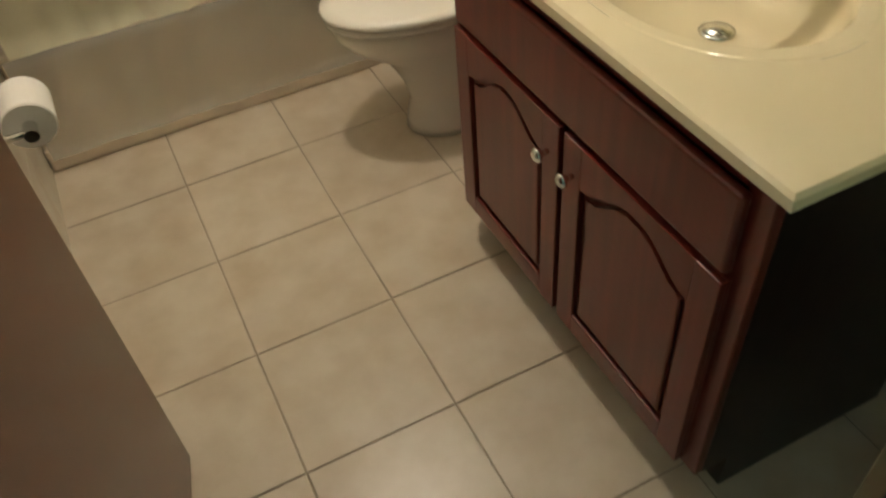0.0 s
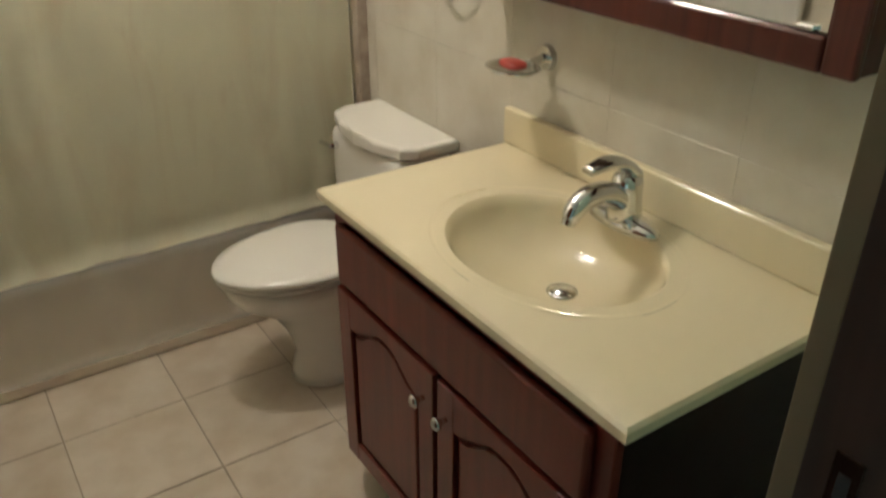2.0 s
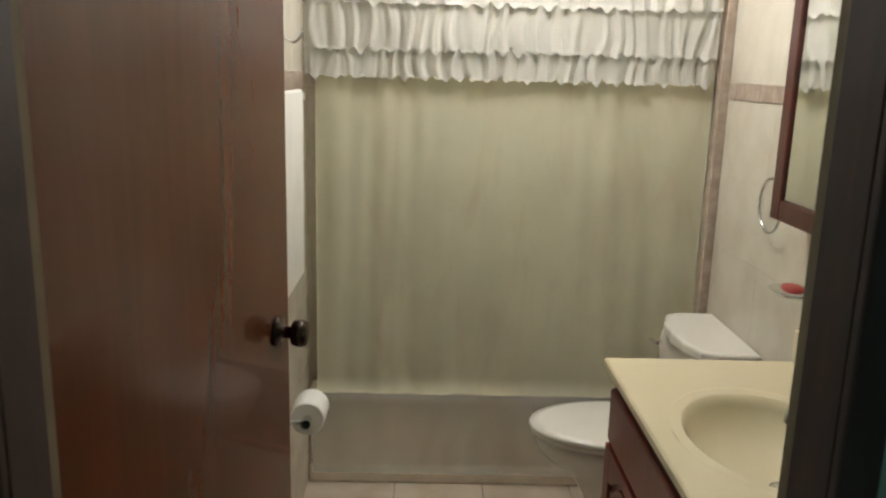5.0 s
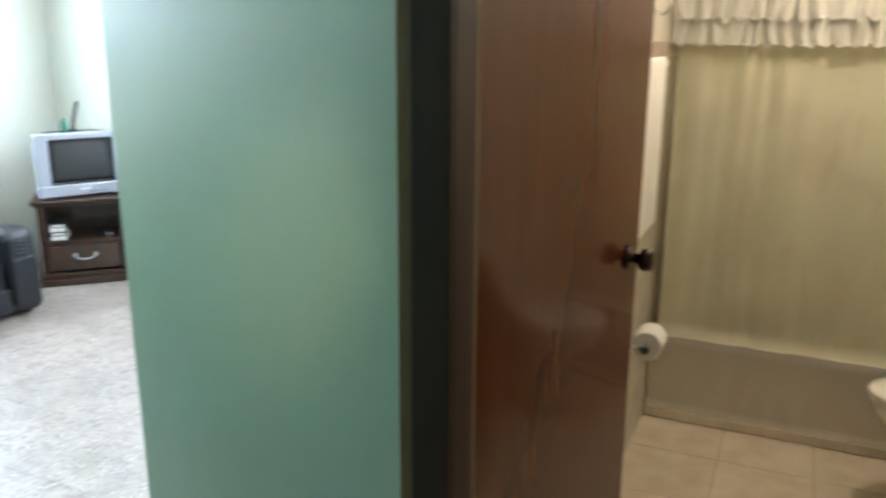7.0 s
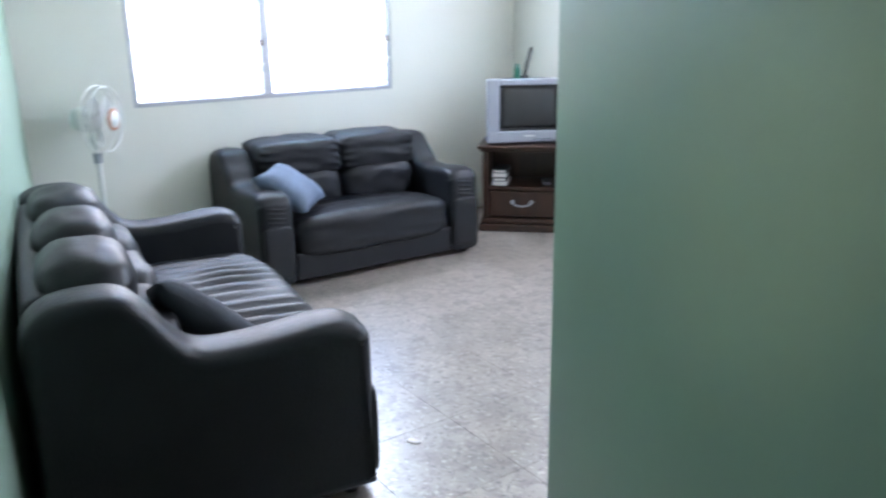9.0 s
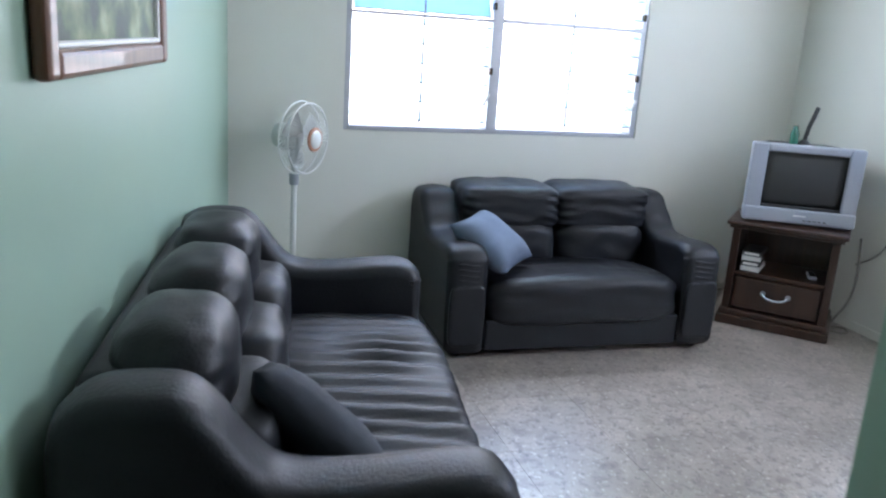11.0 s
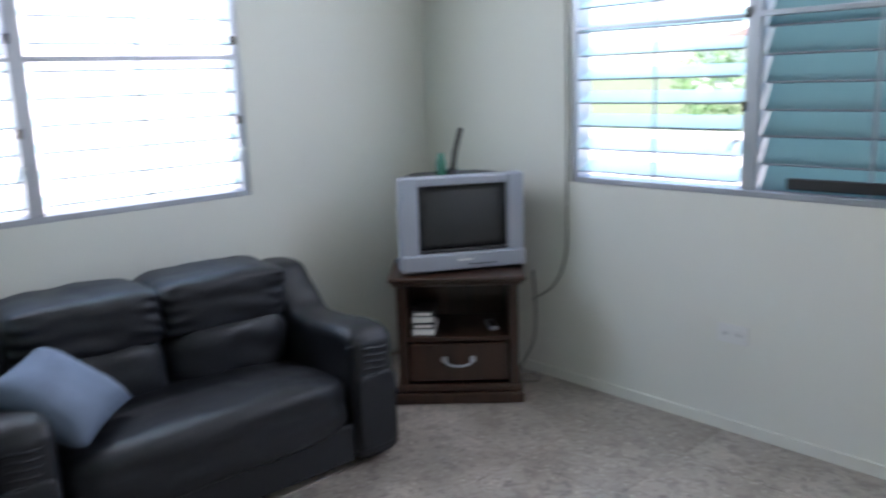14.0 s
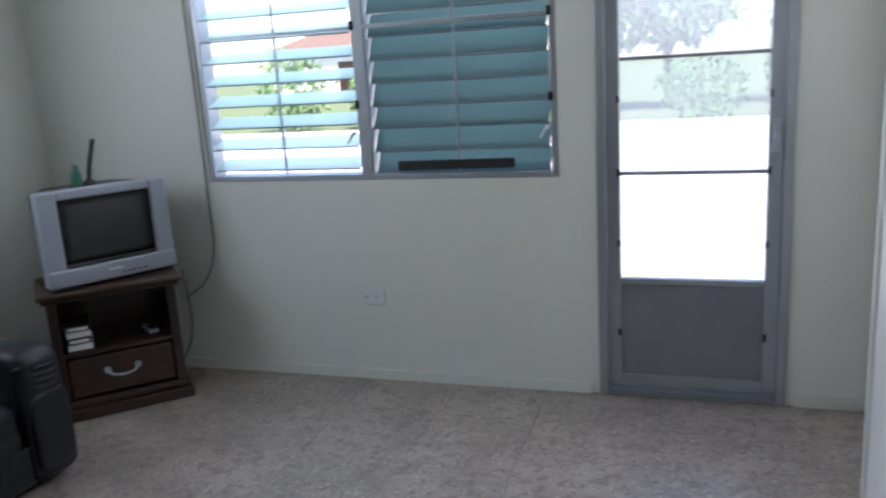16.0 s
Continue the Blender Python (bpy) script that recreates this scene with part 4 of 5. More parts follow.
def sofa(m, W, D, arm, back, cushions, label):
    s = thing("sofa", m, label, "sofa", "leather sofas")
    aw = 0.185
    for a in (0.0, W - aw):
        arm_ob = part("arm", arm_mesh(side_profile(D, arm, back - 0.035), a, aw, 0.042), M_LEATHER, s, smooth=True)
        for p in arm_ob.data.polygons:
            p.use_smooth = len(p.vertices) == 4
        for k in range(6):
            z = arm - 0.07 - k * 0.024
            part("ruche", tube(curve_points([(a + 0.03, 0.012, z), (a + aw * 0.35, 0.0, z + 0.004), (a + aw * 0.65, 0.001, z - 0.003), (a + aw - 0.03, 0.012, z + 0.002)], 4), 0.007, 7), M_LEATHER, s, smooth=True)
        part("arm_panel", puff(a + aw / 2, 0.004, 0.2, aw * 0.44, 0.014, 0.14, 7, 6), M_LEATHER, s, smooth=True)
    part("base", box(aw + 0.001, W - aw - 0.001, 0.012, D - 0.03, 0.03, 0.175, 0.012, 2), M_LEATHER, s)
    part("back_frame", box(aw + 0.002, W - aw - 0.002, D - 0.19, D - 0.005, 0.19, back - 0.07, 0.04, 4), M_LEATHER, s, smooth=True)
    w = (W - 2 * aw) / cushions
    for i in range(cushions):
        cx = aw + w * (i + 0.5)
        two = cushions < 3
        if two:
            hd = puff(cx, D - 0.225, back - 0.095, w * 0.525, 0.175, 0.105, 6.0, 22, 0.03, i * 3.1 + W)
        else:
            hd = puff(cx, D - 0.175, back - 0.125, w * 0.515, 0.13, 0.135, 2.9, 16, 0.05, i * 3.1 + W)
        for v in hd.verts:
            u = (v.co.x - cx) / (w * 0.515)
            edge_ = max(0.0, abs(u) - 0.55) / 0.45
            v.co.y += (0.007 if two else 0.01) * edge_ * math.sin(v.co.z * (150 if two else 120) + 5 * u)
            v.co.z -= (0.006 if two else 0.03) * edge_ * edge_
            if two:
                f_ = noise.noise(Vector((v.co.x * 7, v.co.z * 22, i * 4.0)))
                v.co.y -= 0.006 * f_
                v.co.z += 0.006 * noise.noise(Vector((v.co.x * 12, v.co.y * 6, i * 9.0)))
        part("head_cushion", hd, M_LEATHER, s, smooth=True)
        bc = puff(cx, D - (0.275 if two else 0.28), 0.4 if two else 0.45, w * 0.5, 0.15 if two else 0.125, 0.13 if two else 0.15, 4.0, 14, 0.05, i * 5.3 + W)
        if two:
            for v in bc.verts:
                v.co.y += 0.01 * noise.noise(Vector((v.co.x * 9, v.co.z * 16, i + 2.5)))
        part("back_cushion", bc, M_LEATHER, s, smooth=True)
    sz_, sh_ = (0.242, 0.108) if cushions < 3 else (0.285, 0.12)
    seat = puff(W / 2, (D - 0.3) / 2 + 0.03, sz_, (W - 2 * aw) / 2 + 0.004, (D - 0.28) / 2 + 0.045, sh_, 6, 72 if cushions > 2 else 40, 0.03, W)
    for v in seat.verts:
        if v.co.z > sz_ + 0.005:
            d = 1 - (2 * (v.co.x - W / 2) / (W - 2 * aw)) ** 2
            v.co.z += 0.018 * max(0, d)
            if cushions < 3:
                v.co.z -= 0.06 * (v.co.y - 0.1)
                v.co.z += 0.005 * noise.noise(Vector((v.co.x * 5, v.co.y * 14, 2.0)))
            wr_ = math.sin(v.co.x * 74 + 3.5 * noise.noise(Vector((v.co.x * 2, v.co.y * 5, W))))
            v.co.z += (0.013 if cushions > 2 else 0.002) * (wr_ - 0.5 * abs(wr_)) * (0.6 + noise.noise(Vector((v.co.x * 3, v.co.y * 3, 5))))
    part("seat_cushion", seat, M_LEATHER, s, smooth=True)
    for x in (0.07, W - 0.07):
        for y in (0.07, D - 0.07):
            part("leg", cyl((x, y, 0), (x, y, 0.03), 0.024, 0.03, 12), M_BLACKPL, s)
    return s


def pillow(m, size, label, cloth=M_PILLOW):
    p = thing("throw_pillow", m, label, "pillow", "throw pillows")
    b = bmesh.new()
    n = 16
    top, bot = [], []
    for j in range(n + 1):
        rt, rb = [], []
        for i in range(n + 1):
            u, v = 2 * i / n - 1, 2 * j / n - 1
            h = 0.07 * ((1 - u ** 4) * (1 - v ** 4)) ** 0.6 + 0.004 * noise.noise(Vector((u * 3, v * 3, size)))
            x, y = u * size / 2 * (1 - 0.07 * (1 - v * v)), v * size / 2 * (1 - 0.07 * (1 - u * u))
            rt.append(b.verts.new((x, y, h)))
            rb.append(rt[-1] if i in (0, n) or j in (0, n) else b.verts.new((x, y, -h)))
        top.append(rt)
        bot.append(rb)
    for j in range(n):
        for i in range(n):
            b.faces.new((top[j][i], top[j][i + 1], top[j + 1][i + 1], top[j + 1][i]))
            q = (bot[j][i], bot[j + 1][i], bot[j + 1][i + 1], bot[j][i + 1])
            if len(set(q)) == 4 and set(q) != {top[j][i], top[j][i + 1], top[j + 1][i + 1], top[j + 1][i]}:
                b.faces.new(q)
    part("cushion", b, cloth, p, smooth=True)
    return p


love = sofa(pose(-4.405, 0.3, 0, 0, 0, 88), 1.33, 0.8, 0.5, 0.685, 2, "black leather two-seat sofa under the window")
SU = math.degrees(math.atan2(0.21, -1.6))
long_sofa = sofa(pose(-2.545, -0.13, 0, 0, 0, SU), 1.64, 0.87, 0.552, 0.768, 3, "black leather three-seat sofa against the green wall")


def axes_pose(centre, u, v):
    """A pose from two directions of the thing's own x and y."""
    u = Vector(u).normalized()
    v = Vector(v)
    v = (v - u * v.dot(u)).normalized()
    m = Matrix((u, v, u.cross(v))).transposed().to_4x4()
    return Matrix.Translation(centre) @ m


pillow(axes_pose((-4.6, 0.56, 0.487), (0.18, 0.2, -0.175), (-0.217, 0.22, 0.01)), 0.33, "blue-grey square throw pillow leaning on the sofa arm")
pillow(pose(-2.55, -0.13, 0, 0, 0, SU) @ axes_pose((0.42, 0.4, 0.475), (0.9, 0.12, -0.35), (0.2, 0.75, 0.62)), 0.4, "dark blue-grey throw pillow on the long sofa", M_PILLOW_D)

STAND = pose(-4.712, 1.915, 0, 0, 0, 45)
TVP = pose(-4.69, 1.955, 0.555, 0, 0, 60)


def tv_stand():
    W, D, H = 0.53, 0.36, 0.555
    s = thing("tv_stand", STAND, "dark wooden television stand with open shelf and drawer", "tv stand")
    part("plinth", box(-0.01, W + 0.01, -0.015, D, 0, 0.05, 0.008, 2), M_DARKWOOD, s)
    part("plinth_step", box(0.0, W, -0.006, D, 0.05, 0.085, 0.01, 2), M_DARKWOOD, s)
    part("side_panel", box(0.012, 0.05, 0.005, D, 0.085, H - 0.04, 0.003), M_DARKWOOD, s)
    part("side_panel", box(W - 0.05, W - 0.012, 0.005, D, 0.085, H - 0.04, 0.003), M_DARKWOOD, s)
    part("back_panel", box(0.05, W - 0.05, D - 0.012, D - 0.001, 0.085, H - 0.04), M_DARKWOOD, s)
    part("shelf", box(0.05, W - 0.05, 0.012, D - 0.012, 0.27, 0.29, 0.003), M_DARKWOOD, s)
    d = part("drawer", box(0.058, W - 0.058, 0.004, 0.024, 0.098, 0.262, 0.006, 2), M_DARKWOOD, s)
    hp = curve_points([(W / 2 - 0.06, 0.0, 0.195), (W / 2 - 0.045, -0.02, 0.18), (W / 2, -0.024, 0.172), (W / 2 + 0.045, -0.02, 0.18), (W / 2 + 0.06, 0.0, 0.195)], 5)
    part("handle", tube(hp, 0.0055, 8), M_ALU, d, "curved metal drawer pull", True)
    for sx in (-0.06, 0.06):
        part("rosette", cyl((W / 2 + sx, 0.003, 0.195), (W / 2 + sx, -0.005, 0.195), 0.014), M_ALU, d)
    part("top_moulding", box(-0.005, W + 0.005, -0.01, D, H - 0.04, H - 0.022, 0.006, 2), M_DARKWOOD, s)
    part("top", box(-0.02, W + 0.02, -0.025, D + 0.002, H - 0.022, H, 0.008, 3), M_DARKWOOD, s)
    return s


def television():
    t = thing("television", TVP, "silver tube television standing on the wooden stand", "television")
    c, w, h = 0.266, 0.53, 0.405
    x0, x1 = c - w / 2, c + w / 2
    part("foot", box(x0 + 0.02, x1 - 0.02, 0.03, 0.3, 0, 0.012), M_BLACKPL, t)
    z0 = 0.012
    # front bezel round the tube
    sx0, sx1, sz0, sz1 = x0 + 0.076, x1 - 0.074, 0.096, 0.366
    part("bezel", box(x0, sx0, 0.0, 0.07, z0 + 0.055, h, 0.008, 2), M_SILVER, t)
    part("bezel", box(sx1, x1, 0.0, 0.07, z0 + 0.055, h, 0.008, 2), M_SILVER, t)
    part("bezel", box(sx0, sx1, 0.0, 0.07, sz1, h - 0.001, 0.008, 2), M_SILVER, t)
    part("control_strip", box(x0 - 0.002, x1 + 0.002, -0.012, 0.07, z0, sz0 - 0.012, 0.008, 2), M_SILVER, t)
    part("inner_lip", box(sx0, sx1, 0.004, 0.07, sz0 - 0.011, sz0 + 0.002, 0.003, 1), M_BLACKPL, t)
    g = bmesh.new()
    n = 10
    vs = [[g.verts.new((sx0 + (sx1 - sx0) * i / n, 0.018 - 0.012 * (1 - (2 * i / n - 1) ** 2) * (1 - (2 * j / n - 1) ** 2), sz0 + 0.003 + (sz1 - sz0 - 0.004) * j / n)) for i in range(n + 1)] for j in range(n + 1)]
    for j in range(n):
        for i in range(n):
            g.faces.new((vs[j][i], vs[j][i + 1], vs[j + 1][i + 1], vs[j + 1][i]))
    bmesh.ops.solidify(g, geom=g.faces[:], thickness=-0.01)
    part("screen", g, M_SCREEN, t, "dark curved glass screen", True)
    hull = [(x0 + 0.01, 0.071), (x1 - 0.01, 0.071), (x1 - 0.02, 0.16), (c + 0.15, 0.33), (c - 0.15, 0.33), (x0 + 0.02, 0.16)]
    part("housing", prism(hull, "z", z0 + 0.01, h - 0.015, 0.01, 2), M_BLACKPL, t)
    for k in range(5):
        part("button", box(c + 0.02 + k * 0.024, c + 0.035 + k * 0.024, -0.015, -0.011, 0.03, 0.036, 0.001, 1), M_BLACKPL, t)
    part("badge", box(c - 0.03, c + 0.03, -0.014, -0.0115, 0.05, 0.058), M_WHITEPL, t, "small pale badge")
    return t


tv_stand()
television()


def on_stand(x, y, z, rz=0.0):
    return STAND @ pose(x, y, z, 0, 0, rz)


ant = thing("bottle", TVP @ pose(0.205, 0.12, 0.3905), "small green bottle on top of the television", "bottle")
part("body", lathe([(0.02, 0), (0.022, 0.01), (0.022, 0.06), (0.014, 0.08), (0.012, 0.1)], 16), mat("green_bottle", (0.03, 0.14, 0.09), 0.2), ant, smooth=True)
stk = thing("antenna", TVP @ pose(0.255, 0.12, 0.3905), "dark folded indoor antenna on the television", "antenna")
part("base", lathe([(0.03, 0), (0.03, 0.012), (0.02, 0.03), (0.006, 0.036)], 16), M_BLACKPL, stk)
part("mast", tube([(0, 0, 0.03), (0.012, 0.0, 0.1), (0.04, 0.0, 0.2)], 0.011, 8), M_BLACKPL, stk)
for k in range(4):
    bk = thing("video_cassette", on_stand(0.07, 0.04, 0.2905 + k * 0.027, 3 * (k % 3 - 1)), "white and dark video cassette in a stack on the shelf", "cassette", "stacked cassettes")
    part("case", box(0, 0.095, 0, 0.18, 0, 0.0255, 0.002, 1), M_WHITEPL if k % 2 == 0 else M_BLACKPL, bk)
    part("label_strip", box(0.01, 0.085, -0.001, 0.0, 0.006, 0.019), M_PAPER, bk)
cup = thing("remote_control", on_stand(0.4, 0.08, 0.2905, 10), "small silver remote control on the shelf", "remote control")
part("body", box(0, 0.04, 0, 0.12, 0, 0.018, 0.005, 2), M_SILVER, cup)
part("button_pad", box(0.008, 0.032, 0.01, 0.09, 0.018, 0.0195, 0.0005, 1), M_BLACKPL, cup)

# cables behind the stand
cable = thing("aerial_cable", pose(0, 0, 0), "dark cable hanging from the window to the floor", "cable")
pts = curve_points([(-4.35, YN - 0.012, 1.8), (-4.345, YN - 0.012, 1.2), (-4.347, YN - 0.012, 0.83), (-4.35, YN - 0.014, 0.59), (-4.41, YN - 0.02, 0.44), (-4.52, YN - 0.04, 0.355)], 8)
part("wire", tube(pts, 0.0045, 8), M_CABLE, cable, smooth=True)
cable2 = thing("power_cable", pose(0, 0, 0), "black power cable coiled on the floor by the stand", "cable")
pts = curve_points([(-4.5, YN - 0.06, 0.5), (-4.5, YN - 0.04, 0.3), (-4.51, YN - 0.05, 0.16), (-4.55, YN - 0.08, 0.05), (-4.5, YN - 0.16, 0.008), (-4.43, YN - 0.11, 0.008), (-4.49, YN - 0.07, 0.012), (-4.56, YN - 0.14, 0.008)], 8)
part("wire", tube(pts, 0.006, 8), M_CABLE, cable2, smooth=True)


def outlet(m):
    o = thing("wall_outlet", m, "white double wall outlet plate", "outlet")
    part("plate", box(-0.06, 0.06, -0.006, 0, -0.036, 0.036, 0.002, 2), M_WHITEPL, o)
    for x in (-0.026, 0.026):
        part("socket", box(x - 0.017, x + 0.017, -0.0085, -0.006, -0.016, 0.016, 0.002, 1), M_WHITEPL, o)
        for s in (-0.006, 0.006):
            part("slot", box(x + s - 0.0012, x + s + 0.0012, -0.0095, -0.0085, -0.006, 0.006), M_BLACKPL, o)
    return o


outlet(pose(-3.575, YN - 0.001, 0.385))


def pedestal_fan():
    f = thing("pedestal_fan", pose(-5.02, -0.285, 0, 0, 0, 138), "white pedestal fan standing in the corner", "fan")
    part("base", lathe([(0.02, 0), (0.19, 0), (0.19, 0.012), (0.15, 0.03), (0.04, 0.045)], 32), M_WHITEPL, f, smooth=True)
    part("pole", cyl((0, 0, 0.03), (0, 0, 0.78), 0.014), M_WHITEPL, f)
    part("collar", cyl((0, 0, 0.66), (0, 0, 0.71), 0.022), M_ALU, f)
    part("neck", cyl((0, 0, 0.76), (0, 0.0, 0.88), 0.02, 0.026), M_WHITEPL, f)
    part("motor", lathe([(0.02, 0), (0.055, 0.01), (0.065, 0.05), (0.06, 0.11), (0.03, 0.12)], 24), M_WHITEPL, f, smooth=True).matrix_local = pose(0, 0.1, 0.88, 90)
    hz, R = 0.88, 0.165
    for y, rr in ((-0.03, R), (-0.075, R * 0.97)):
        part("guard_ring", tube([(rr * math.cos(a), y, hz + rr * math.sin(a)) for a in [2 * math.pi * i / 40 for i in range(41)]], 0.004, 6), M_WHITEPL, f)
    wires = None
    for k in range(36):
        a = 2 * math.pi * k / 36
        c, s = math.cos(a), math.sin(a)
        wires = tube([(0.04 * c, -0.11, hz + 0.04 * s), (0.12 * c, -0.1, hz + 0.12 * s), (R * c, -0.05, hz + R * s), (0.12 * c, 0.0, hz + 0.12 * s), (0.04 * c, 0.015, hz + 0.04 * s)], 0.0014, 4, wires)
    tagged(part("guard_grille", wires, M_WHITEPL, f), kind="stuff")
    for k in range(3):
        a = 2 * math.pi * k / 3 + 0.4
        b = bmesh.new()
        vs = []
        for i in range(6):
            r = 0.03 + 0.11 * i / 5
            for j in range(4):
                t = a + (j / 3 - 0.5) * (1.1 - 0.3 * abs(i / 5 - 0.5))
                vs.append(b.verts.new((r * math.cos(t), -0.04 + 0.03 * (j / 3 - 0.5), hz + r * math.sin(t))))
        for i in range(5):
            for j in range(3):
                b.faces.new((vs[i * 4 + j], vs[i * 4 + j + 1], vs[i * 4 + j + 5], vs[i * 4 + j + 4]))
        bmesh.ops.solidify(b, geom=b.faces[:], thickness=0.002)
        part("blade", b, M_WHITEPL, f, smooth=True)
    part("hub_badge", lathe([(0.002, 0), (0.042, 0), (0.042, 0.008), (0.03, 0.014), (0.002, 0.016)], 24), M_WHITEPL, f, "white round centre badge", True).matrix_local = pose(0, -0.11, hz, 90)
    part("hub_rim", lathe([(0.043, 0), (0.056, 0), (0.054, 0.008), (0.043, 0.009)], 24), mat("orange_rim", (0.45, 0.22, 0.14), 0.5), f, "brown-red ring round the badge").matrix_local = pose(0, -0.107, hz, 90)
    return f


pedestal_fan()

fleck = thing("paper_scrap", pose(-2.737, 0.111, 0.0015, 0, 0, 25), "small white fleck on the floor", "paper")
part("sheet", prism([(-0.022, -0.008), (-0.004, -0.013), (0.02, -0.009), (0.024, 0.006), (0.004, 0.012), (-0.018, 0.009)], "z", 0.0, 0.003), M_PAPER, fleck)


def picture():
    a = math.degrees(math.atan2(-0.18, 1))
    p = thing("framed_picture", pose(-3.8, south_y(-3.8) + 0.004, 1.245, 0, 0, a), "framed dark green landscape painting in a brown wooden frame", "picture")
    W, H, f = 0.95, 0.7, 0.055
    for x0, x1, z0, z1 in ((0, f, 0, H), (W - f, W, 0, H), (f, W - f, 0, f), (f, W - f, H - f, H)):
        part("frame", box(x0, x1, 0.0, 0.035, z0, z1, 0.012, 3), M_PFRAME, p)
    i = 0.014
    for x0, x1, z0, z1 in ((f, f + i, f, H - f), (W - f - i, W - f, f, H - f), (f + i, W - f - i, f, f + i), (f + i, W - f - i, H - f - i, H - f)):
        part("inner_frame", box(x0, x1, 0.004, 0.026, z0, z1, 0.004, 1), M_WHITEPL, p, "pale inner slip")
    part("canvas", box(f + i, W - f - i, 0.004, 0.014, f + i, H - f - i), M_PICTURE, p)
    return p


picture()


# ---- outdoors ----
ground = structure(part("ground", box(-300, 300, -300, 300, -0.45, -0.25), M_GRASS), "green grassy ground around the house", "ground")
structure(part("pavement", box(-18, 10, 2.95, 18.0, -0.249, -0.12, 0.01, 1), M_CONCRETE), "sunlit concrete yard beside the house", "pavement")
structure(part("pavement_2", box(-12, -5.45, -6, 2.94, -0.249, -0.12, 0.01, 1), M_CONCRETE), "sunlit concrete strip beside the house", "pavement")


def leaf_cloud(seed, count, cx, cy, cz, rx, ry, rz, size):
    rnd = random.Random(seed)
    verts, faces = [], []
    for _ in range(count):
        while True:
            p = Vector((rnd.uniform(-1, 1), rnd.uniform(-1, 1), rnd.uniform(-1, 1)))
            if 0.35 < p.length < 1 - 0.35 * noise.noise(p * 2.3 + Vector((seed, 0, 0))):
                break
        c = Vector((cx + p.x * rx, cy + p.y * ry, cz + p.z * rz))
        q = Euler((rnd.uniform(0, 6.3), rnd.uniform(0, 6.3), rnd.uniform(0, 6.3))).to_matrix()
        s = size * rnd.uniform(0.6, 1.4)
        k = len(verts)
        for d in ((-s, 0, 0), (0, -s * 0.45, 0), (s, 0, s * 0.15), (0, s * 0.45, 0)):
            verts.append(c + q @ Vector(d))
        faces.append((k, k + 1, k + 2, k + 3))
    me = bpy.data.meshes.new("crown")
    me.from_pydata(verts, [], faces)
    me.materials.append(M_LEAF)
    return me


def shrub(name, m, seed, r, h, count, label, size=0.09, trunk=0.0):
    s = thing(name, m, label, "tree" if trunk else "shrub", "garden plants")
    if trunk:
        part("trunk", tube(curve_points([(0, 0, 0), (0.06, 0.03, trunk * 0.5), (-0.04, 0.05, trunk), (0.05, 0, trunk + h * 0.5)], 5), 0.14, 10, taper=0.05), M_BARK, s)
        for k in range(4):
            a = k * 1.7 + seed
            part("limb", tube([(0, 0.03, trunk * 0.85), (r * 0.35 * math.cos(a), r * 0.35 * math.sin(a), trunk + h * 0.35), (r * 0.7 * math.cos(a), r * 0.7 * math.sin(a), trunk + h * 0.7)], 0.05, 7, taper=0.015), M_BARK, s)
    else:
        part("stem", tube([(0, 0, 0), (0.03, 0.02, h * 0.4), (0, 0, h * 0.8)], 0.03, 7, taper=0.012), M_BARK, s)
    ob = new("crown", leaf_cloud(seed, count, 0, 0, trunk + h * 0.55, r, r, h * 0.55, size))
    ob.parent = s
    return s


rnd = random.Random(5)
for k in range(9):
    shrub("shrub", pose(-13 + k * 2.1 + rnd.uniform(-0.5, 0.5), 18.8 + rnd.uniform(-0.3, 1.2), -0.25), 11 + k, rnd.uniform(0.7, 1.1), rnd.uniform(1.2, 2.2), 900, "leafy green garden shrub beyond the yard")
for k, (x, y) in enumerate(((-3.2, 24), (1.5, 25), (-9, 23.5), (6, 24))):
    shrub("tree", pose(x, y, -0.25), 40 + k, 2.1, 3.0, 2600, "broad green tree behind the garden", 0.16, 1.6)


def far_house(m, w, d, h, label):
    s = thing("house", m, label, "house")
    part("wall", box(0, w, 0, d, 0, h), M_HOUSE, s)
    part("roof", prism([(-0.4, h), (w + 0.4, h), (w / 2, h + 1.3)], "y", -0.4, d + 0.4), M_ROOF, s)
    for x in (0.8, w - 2.0):
        wd = part("window", box(x, x + 1.2, -0.04, 0.0, 0.9, 2.0, 0.01, 1), M_ALU, s)
        part("pane", box(x + 0.08, x + 0.57, -0.05, -0.041, 0.98, 1.92), M_GLASSDARK, wd)
        part("pane", box(x + 0.63, x + 1.12, -0.05, -0.041, 0.98, 1.92), M_GLASSDARK, wd)
    part("door", box(w / 2 - 0.45, w / 2 + 0.45, -0.04, 0.0, 0, 2.05, 0.01, 1), M_DARKWOOD, s)
    return s


far_house(pose(-25, 40, -0.25), 9, 6, 2.7, "white house with a red pitched roof across the yard")
# Unseen house wall, added so the west window looks out on bright white.
white_backdrop = thing("house", pose(-11.5, -5, -0.25, 0, 0, 90), "plain white wall added outside so the west window shows white", "house")
part("wall", box(0, 12, 0, 6, 0, 3.6, 0.02, 1), M_HOUSE, white_backdrop)
part("parapet", box(-0.1, 12.1, -0.1, 6.1, 3.6, 3.9, 0.02, 1), M_HOUSE, white_backdrop)


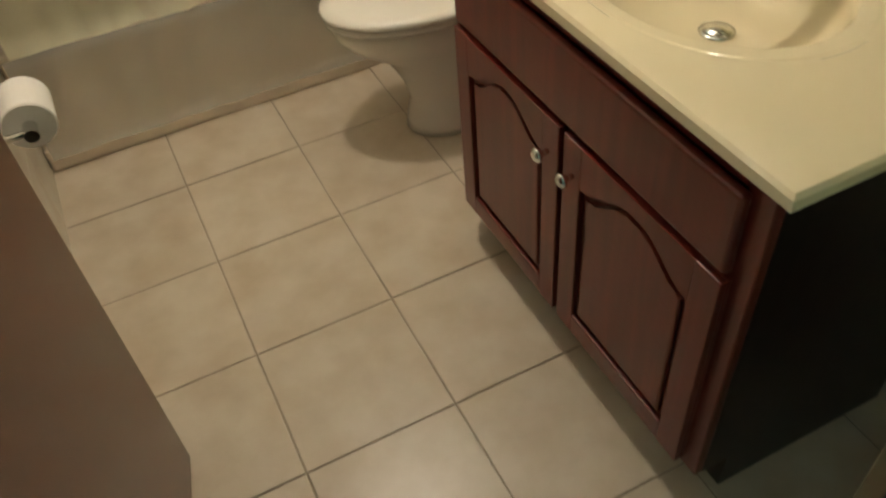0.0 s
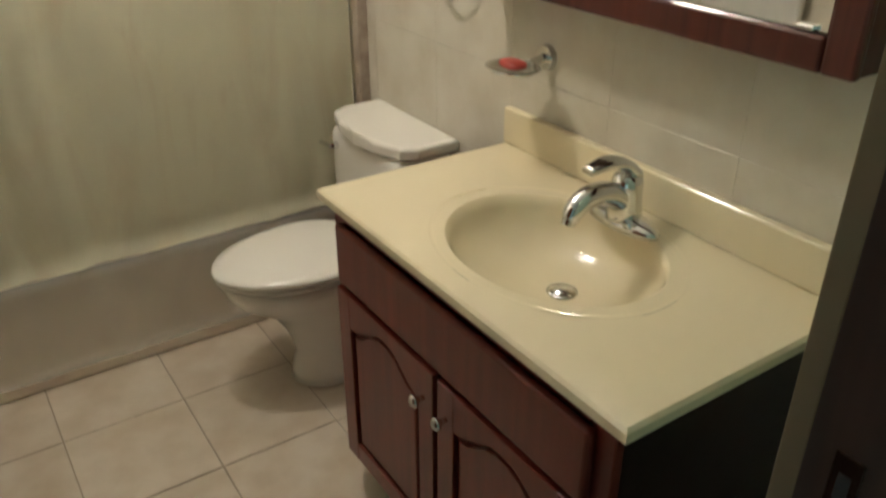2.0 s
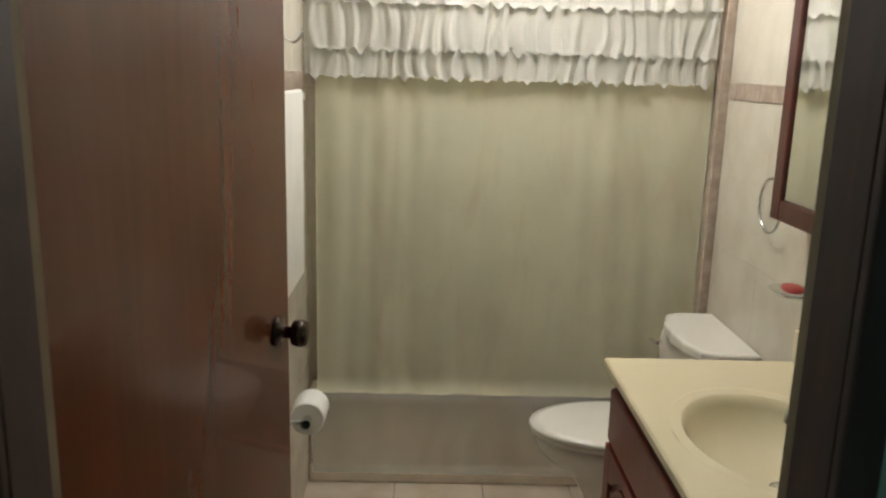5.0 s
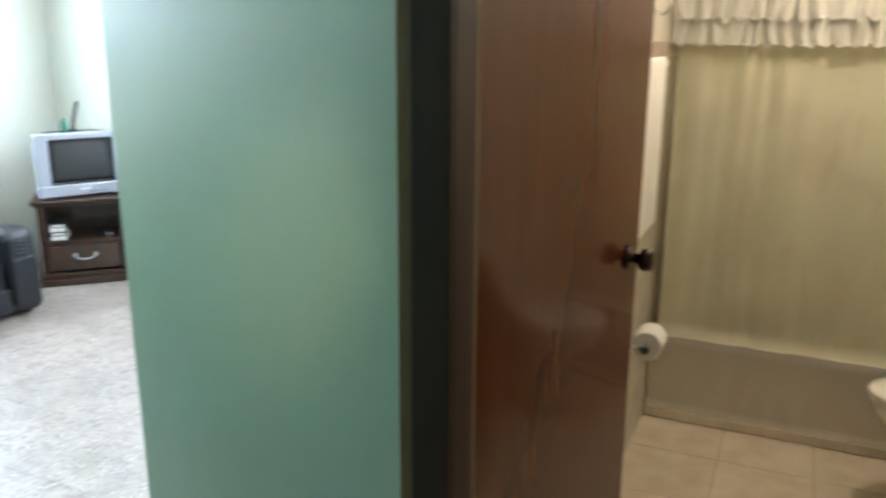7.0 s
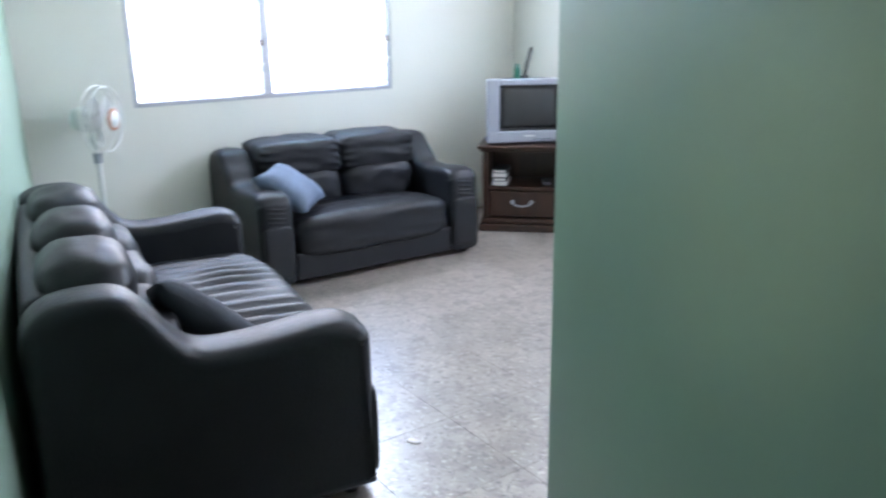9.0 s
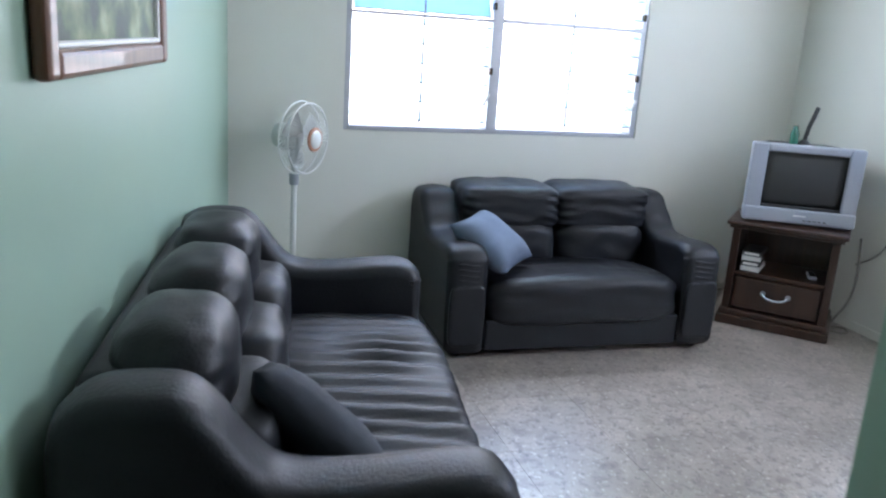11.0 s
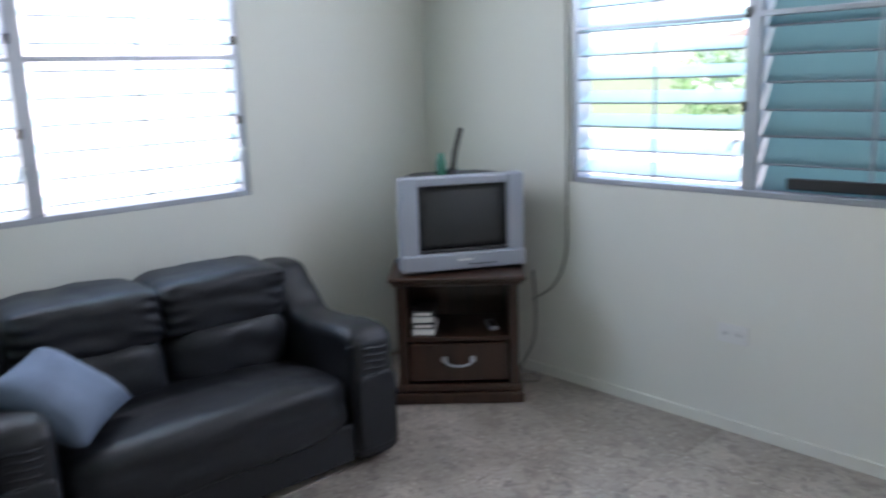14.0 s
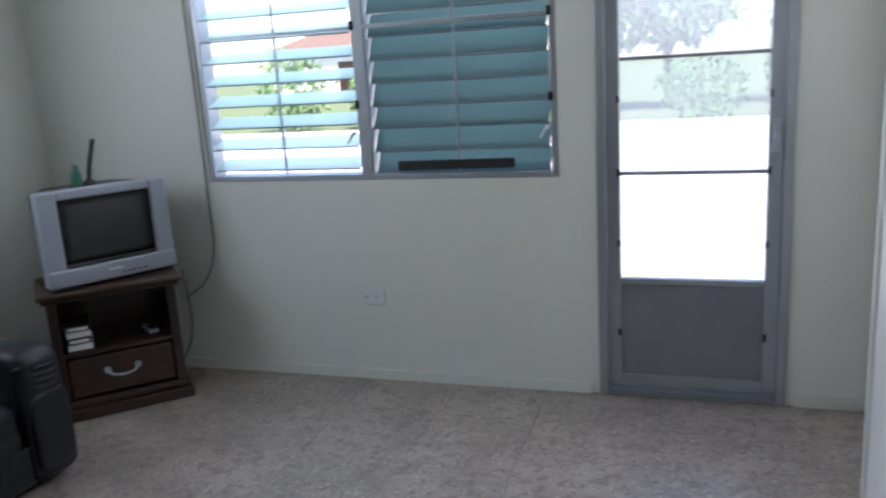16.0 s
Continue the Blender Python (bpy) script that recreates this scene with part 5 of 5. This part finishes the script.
# ---- tiles ----
def tile_mesh(name, w, h, th, bev, material):
    me = bpy.data.meshes.new(name)
    b = box(-w / 2, w / 2, -h / 2, h / 2, -th, 0)
    top = [e for e in b.edges if all(v.co.z > -1e-6 for v in e.verts)]
    bmesh.ops.bevel(b, geom=top, offset=bev, segments=1, affect="EDGES")
    b.to_mesh(me)
    b.free()
    me.materials.append(material)
    return me


TS = 0.3365
me = tile_mesh("tile", TS - 0.004, TS - 0.004, 0.01, 0.0015, M_TILE)
for i in range(-3, 3):
    for j in range(-2, 5):
        x, y = -0.25 + (i + 0.5) * TS, 0.457 + (j + 0.5) * TS
        if x - TS / 2 < XB and x + TS / 2 > -1.12:
            t = new("tile", me)
            t.parent = floor_bath
            t.location = (x, y, 0.0008 * math.sin(i * 2.1 + j * 1.3))
TL = 0.4
me = tile_mesh("tile", TL - 0.0012, TL - 0.0012, 0.006, 0.0003, M_TERRAZZO)
for i in range(17):
    for j in range(14):
        x, y = -5.2 + (i + 0.5) * TL, -2.1 + (j + 0.5) * TL
        if y + TL / 2 > -0.05 and x > -1.3:
            continue
        if y < south_y(x) - 0.3 and x < -1.7:
            continue
        if y > YN + 0.02:
            continue
        t = new("tile", me)
        t.parent = floor_living
        t.location = (x, y, 0)


def wall_tiles(parent, m, length, z0, z1, tw, th):
    mesh = tile_mesh("tile", tw - 0.0014, th - 0.0014, 0.006, 0.0005, M_WTILE)
    for i in range(int(length / tw) + 1):
        for j in range(int((z1 - z0) / th)):
            t = new("tile", mesh)
            t.parent = parent
            t.matrix_local = m @ pose((i + 0.5) * tw, 0, z0 + (j + 0.5) * th, 90)


wr, wl = bpy.data.objects["wall_bath_right"], bpy.data.objects["wall_bath_left"]
for w, length in ((wr, 2.75), (wl, 2.1)):
    wall_tiles(w, pose(0, -0.0012, 0), length, 0.0, 1.49, 0.33, 0.248)
    wall_tiles(w, pose(0, -0.0012, 0), length, 1.545, 2.5, 0.33, 0.238)
me = tile_mesh("border_tile", 0.197, 0.053, 0.007, 0.001, M_BORDER)
for w, count in ((wr, 14), (wl, 10)):
    for i in range(count):
        t = new("border_tile", me)
        t.parent = w
        t.matrix_local = pose((i + 0.5) * 0.2, -0.005, 1.517, 90)
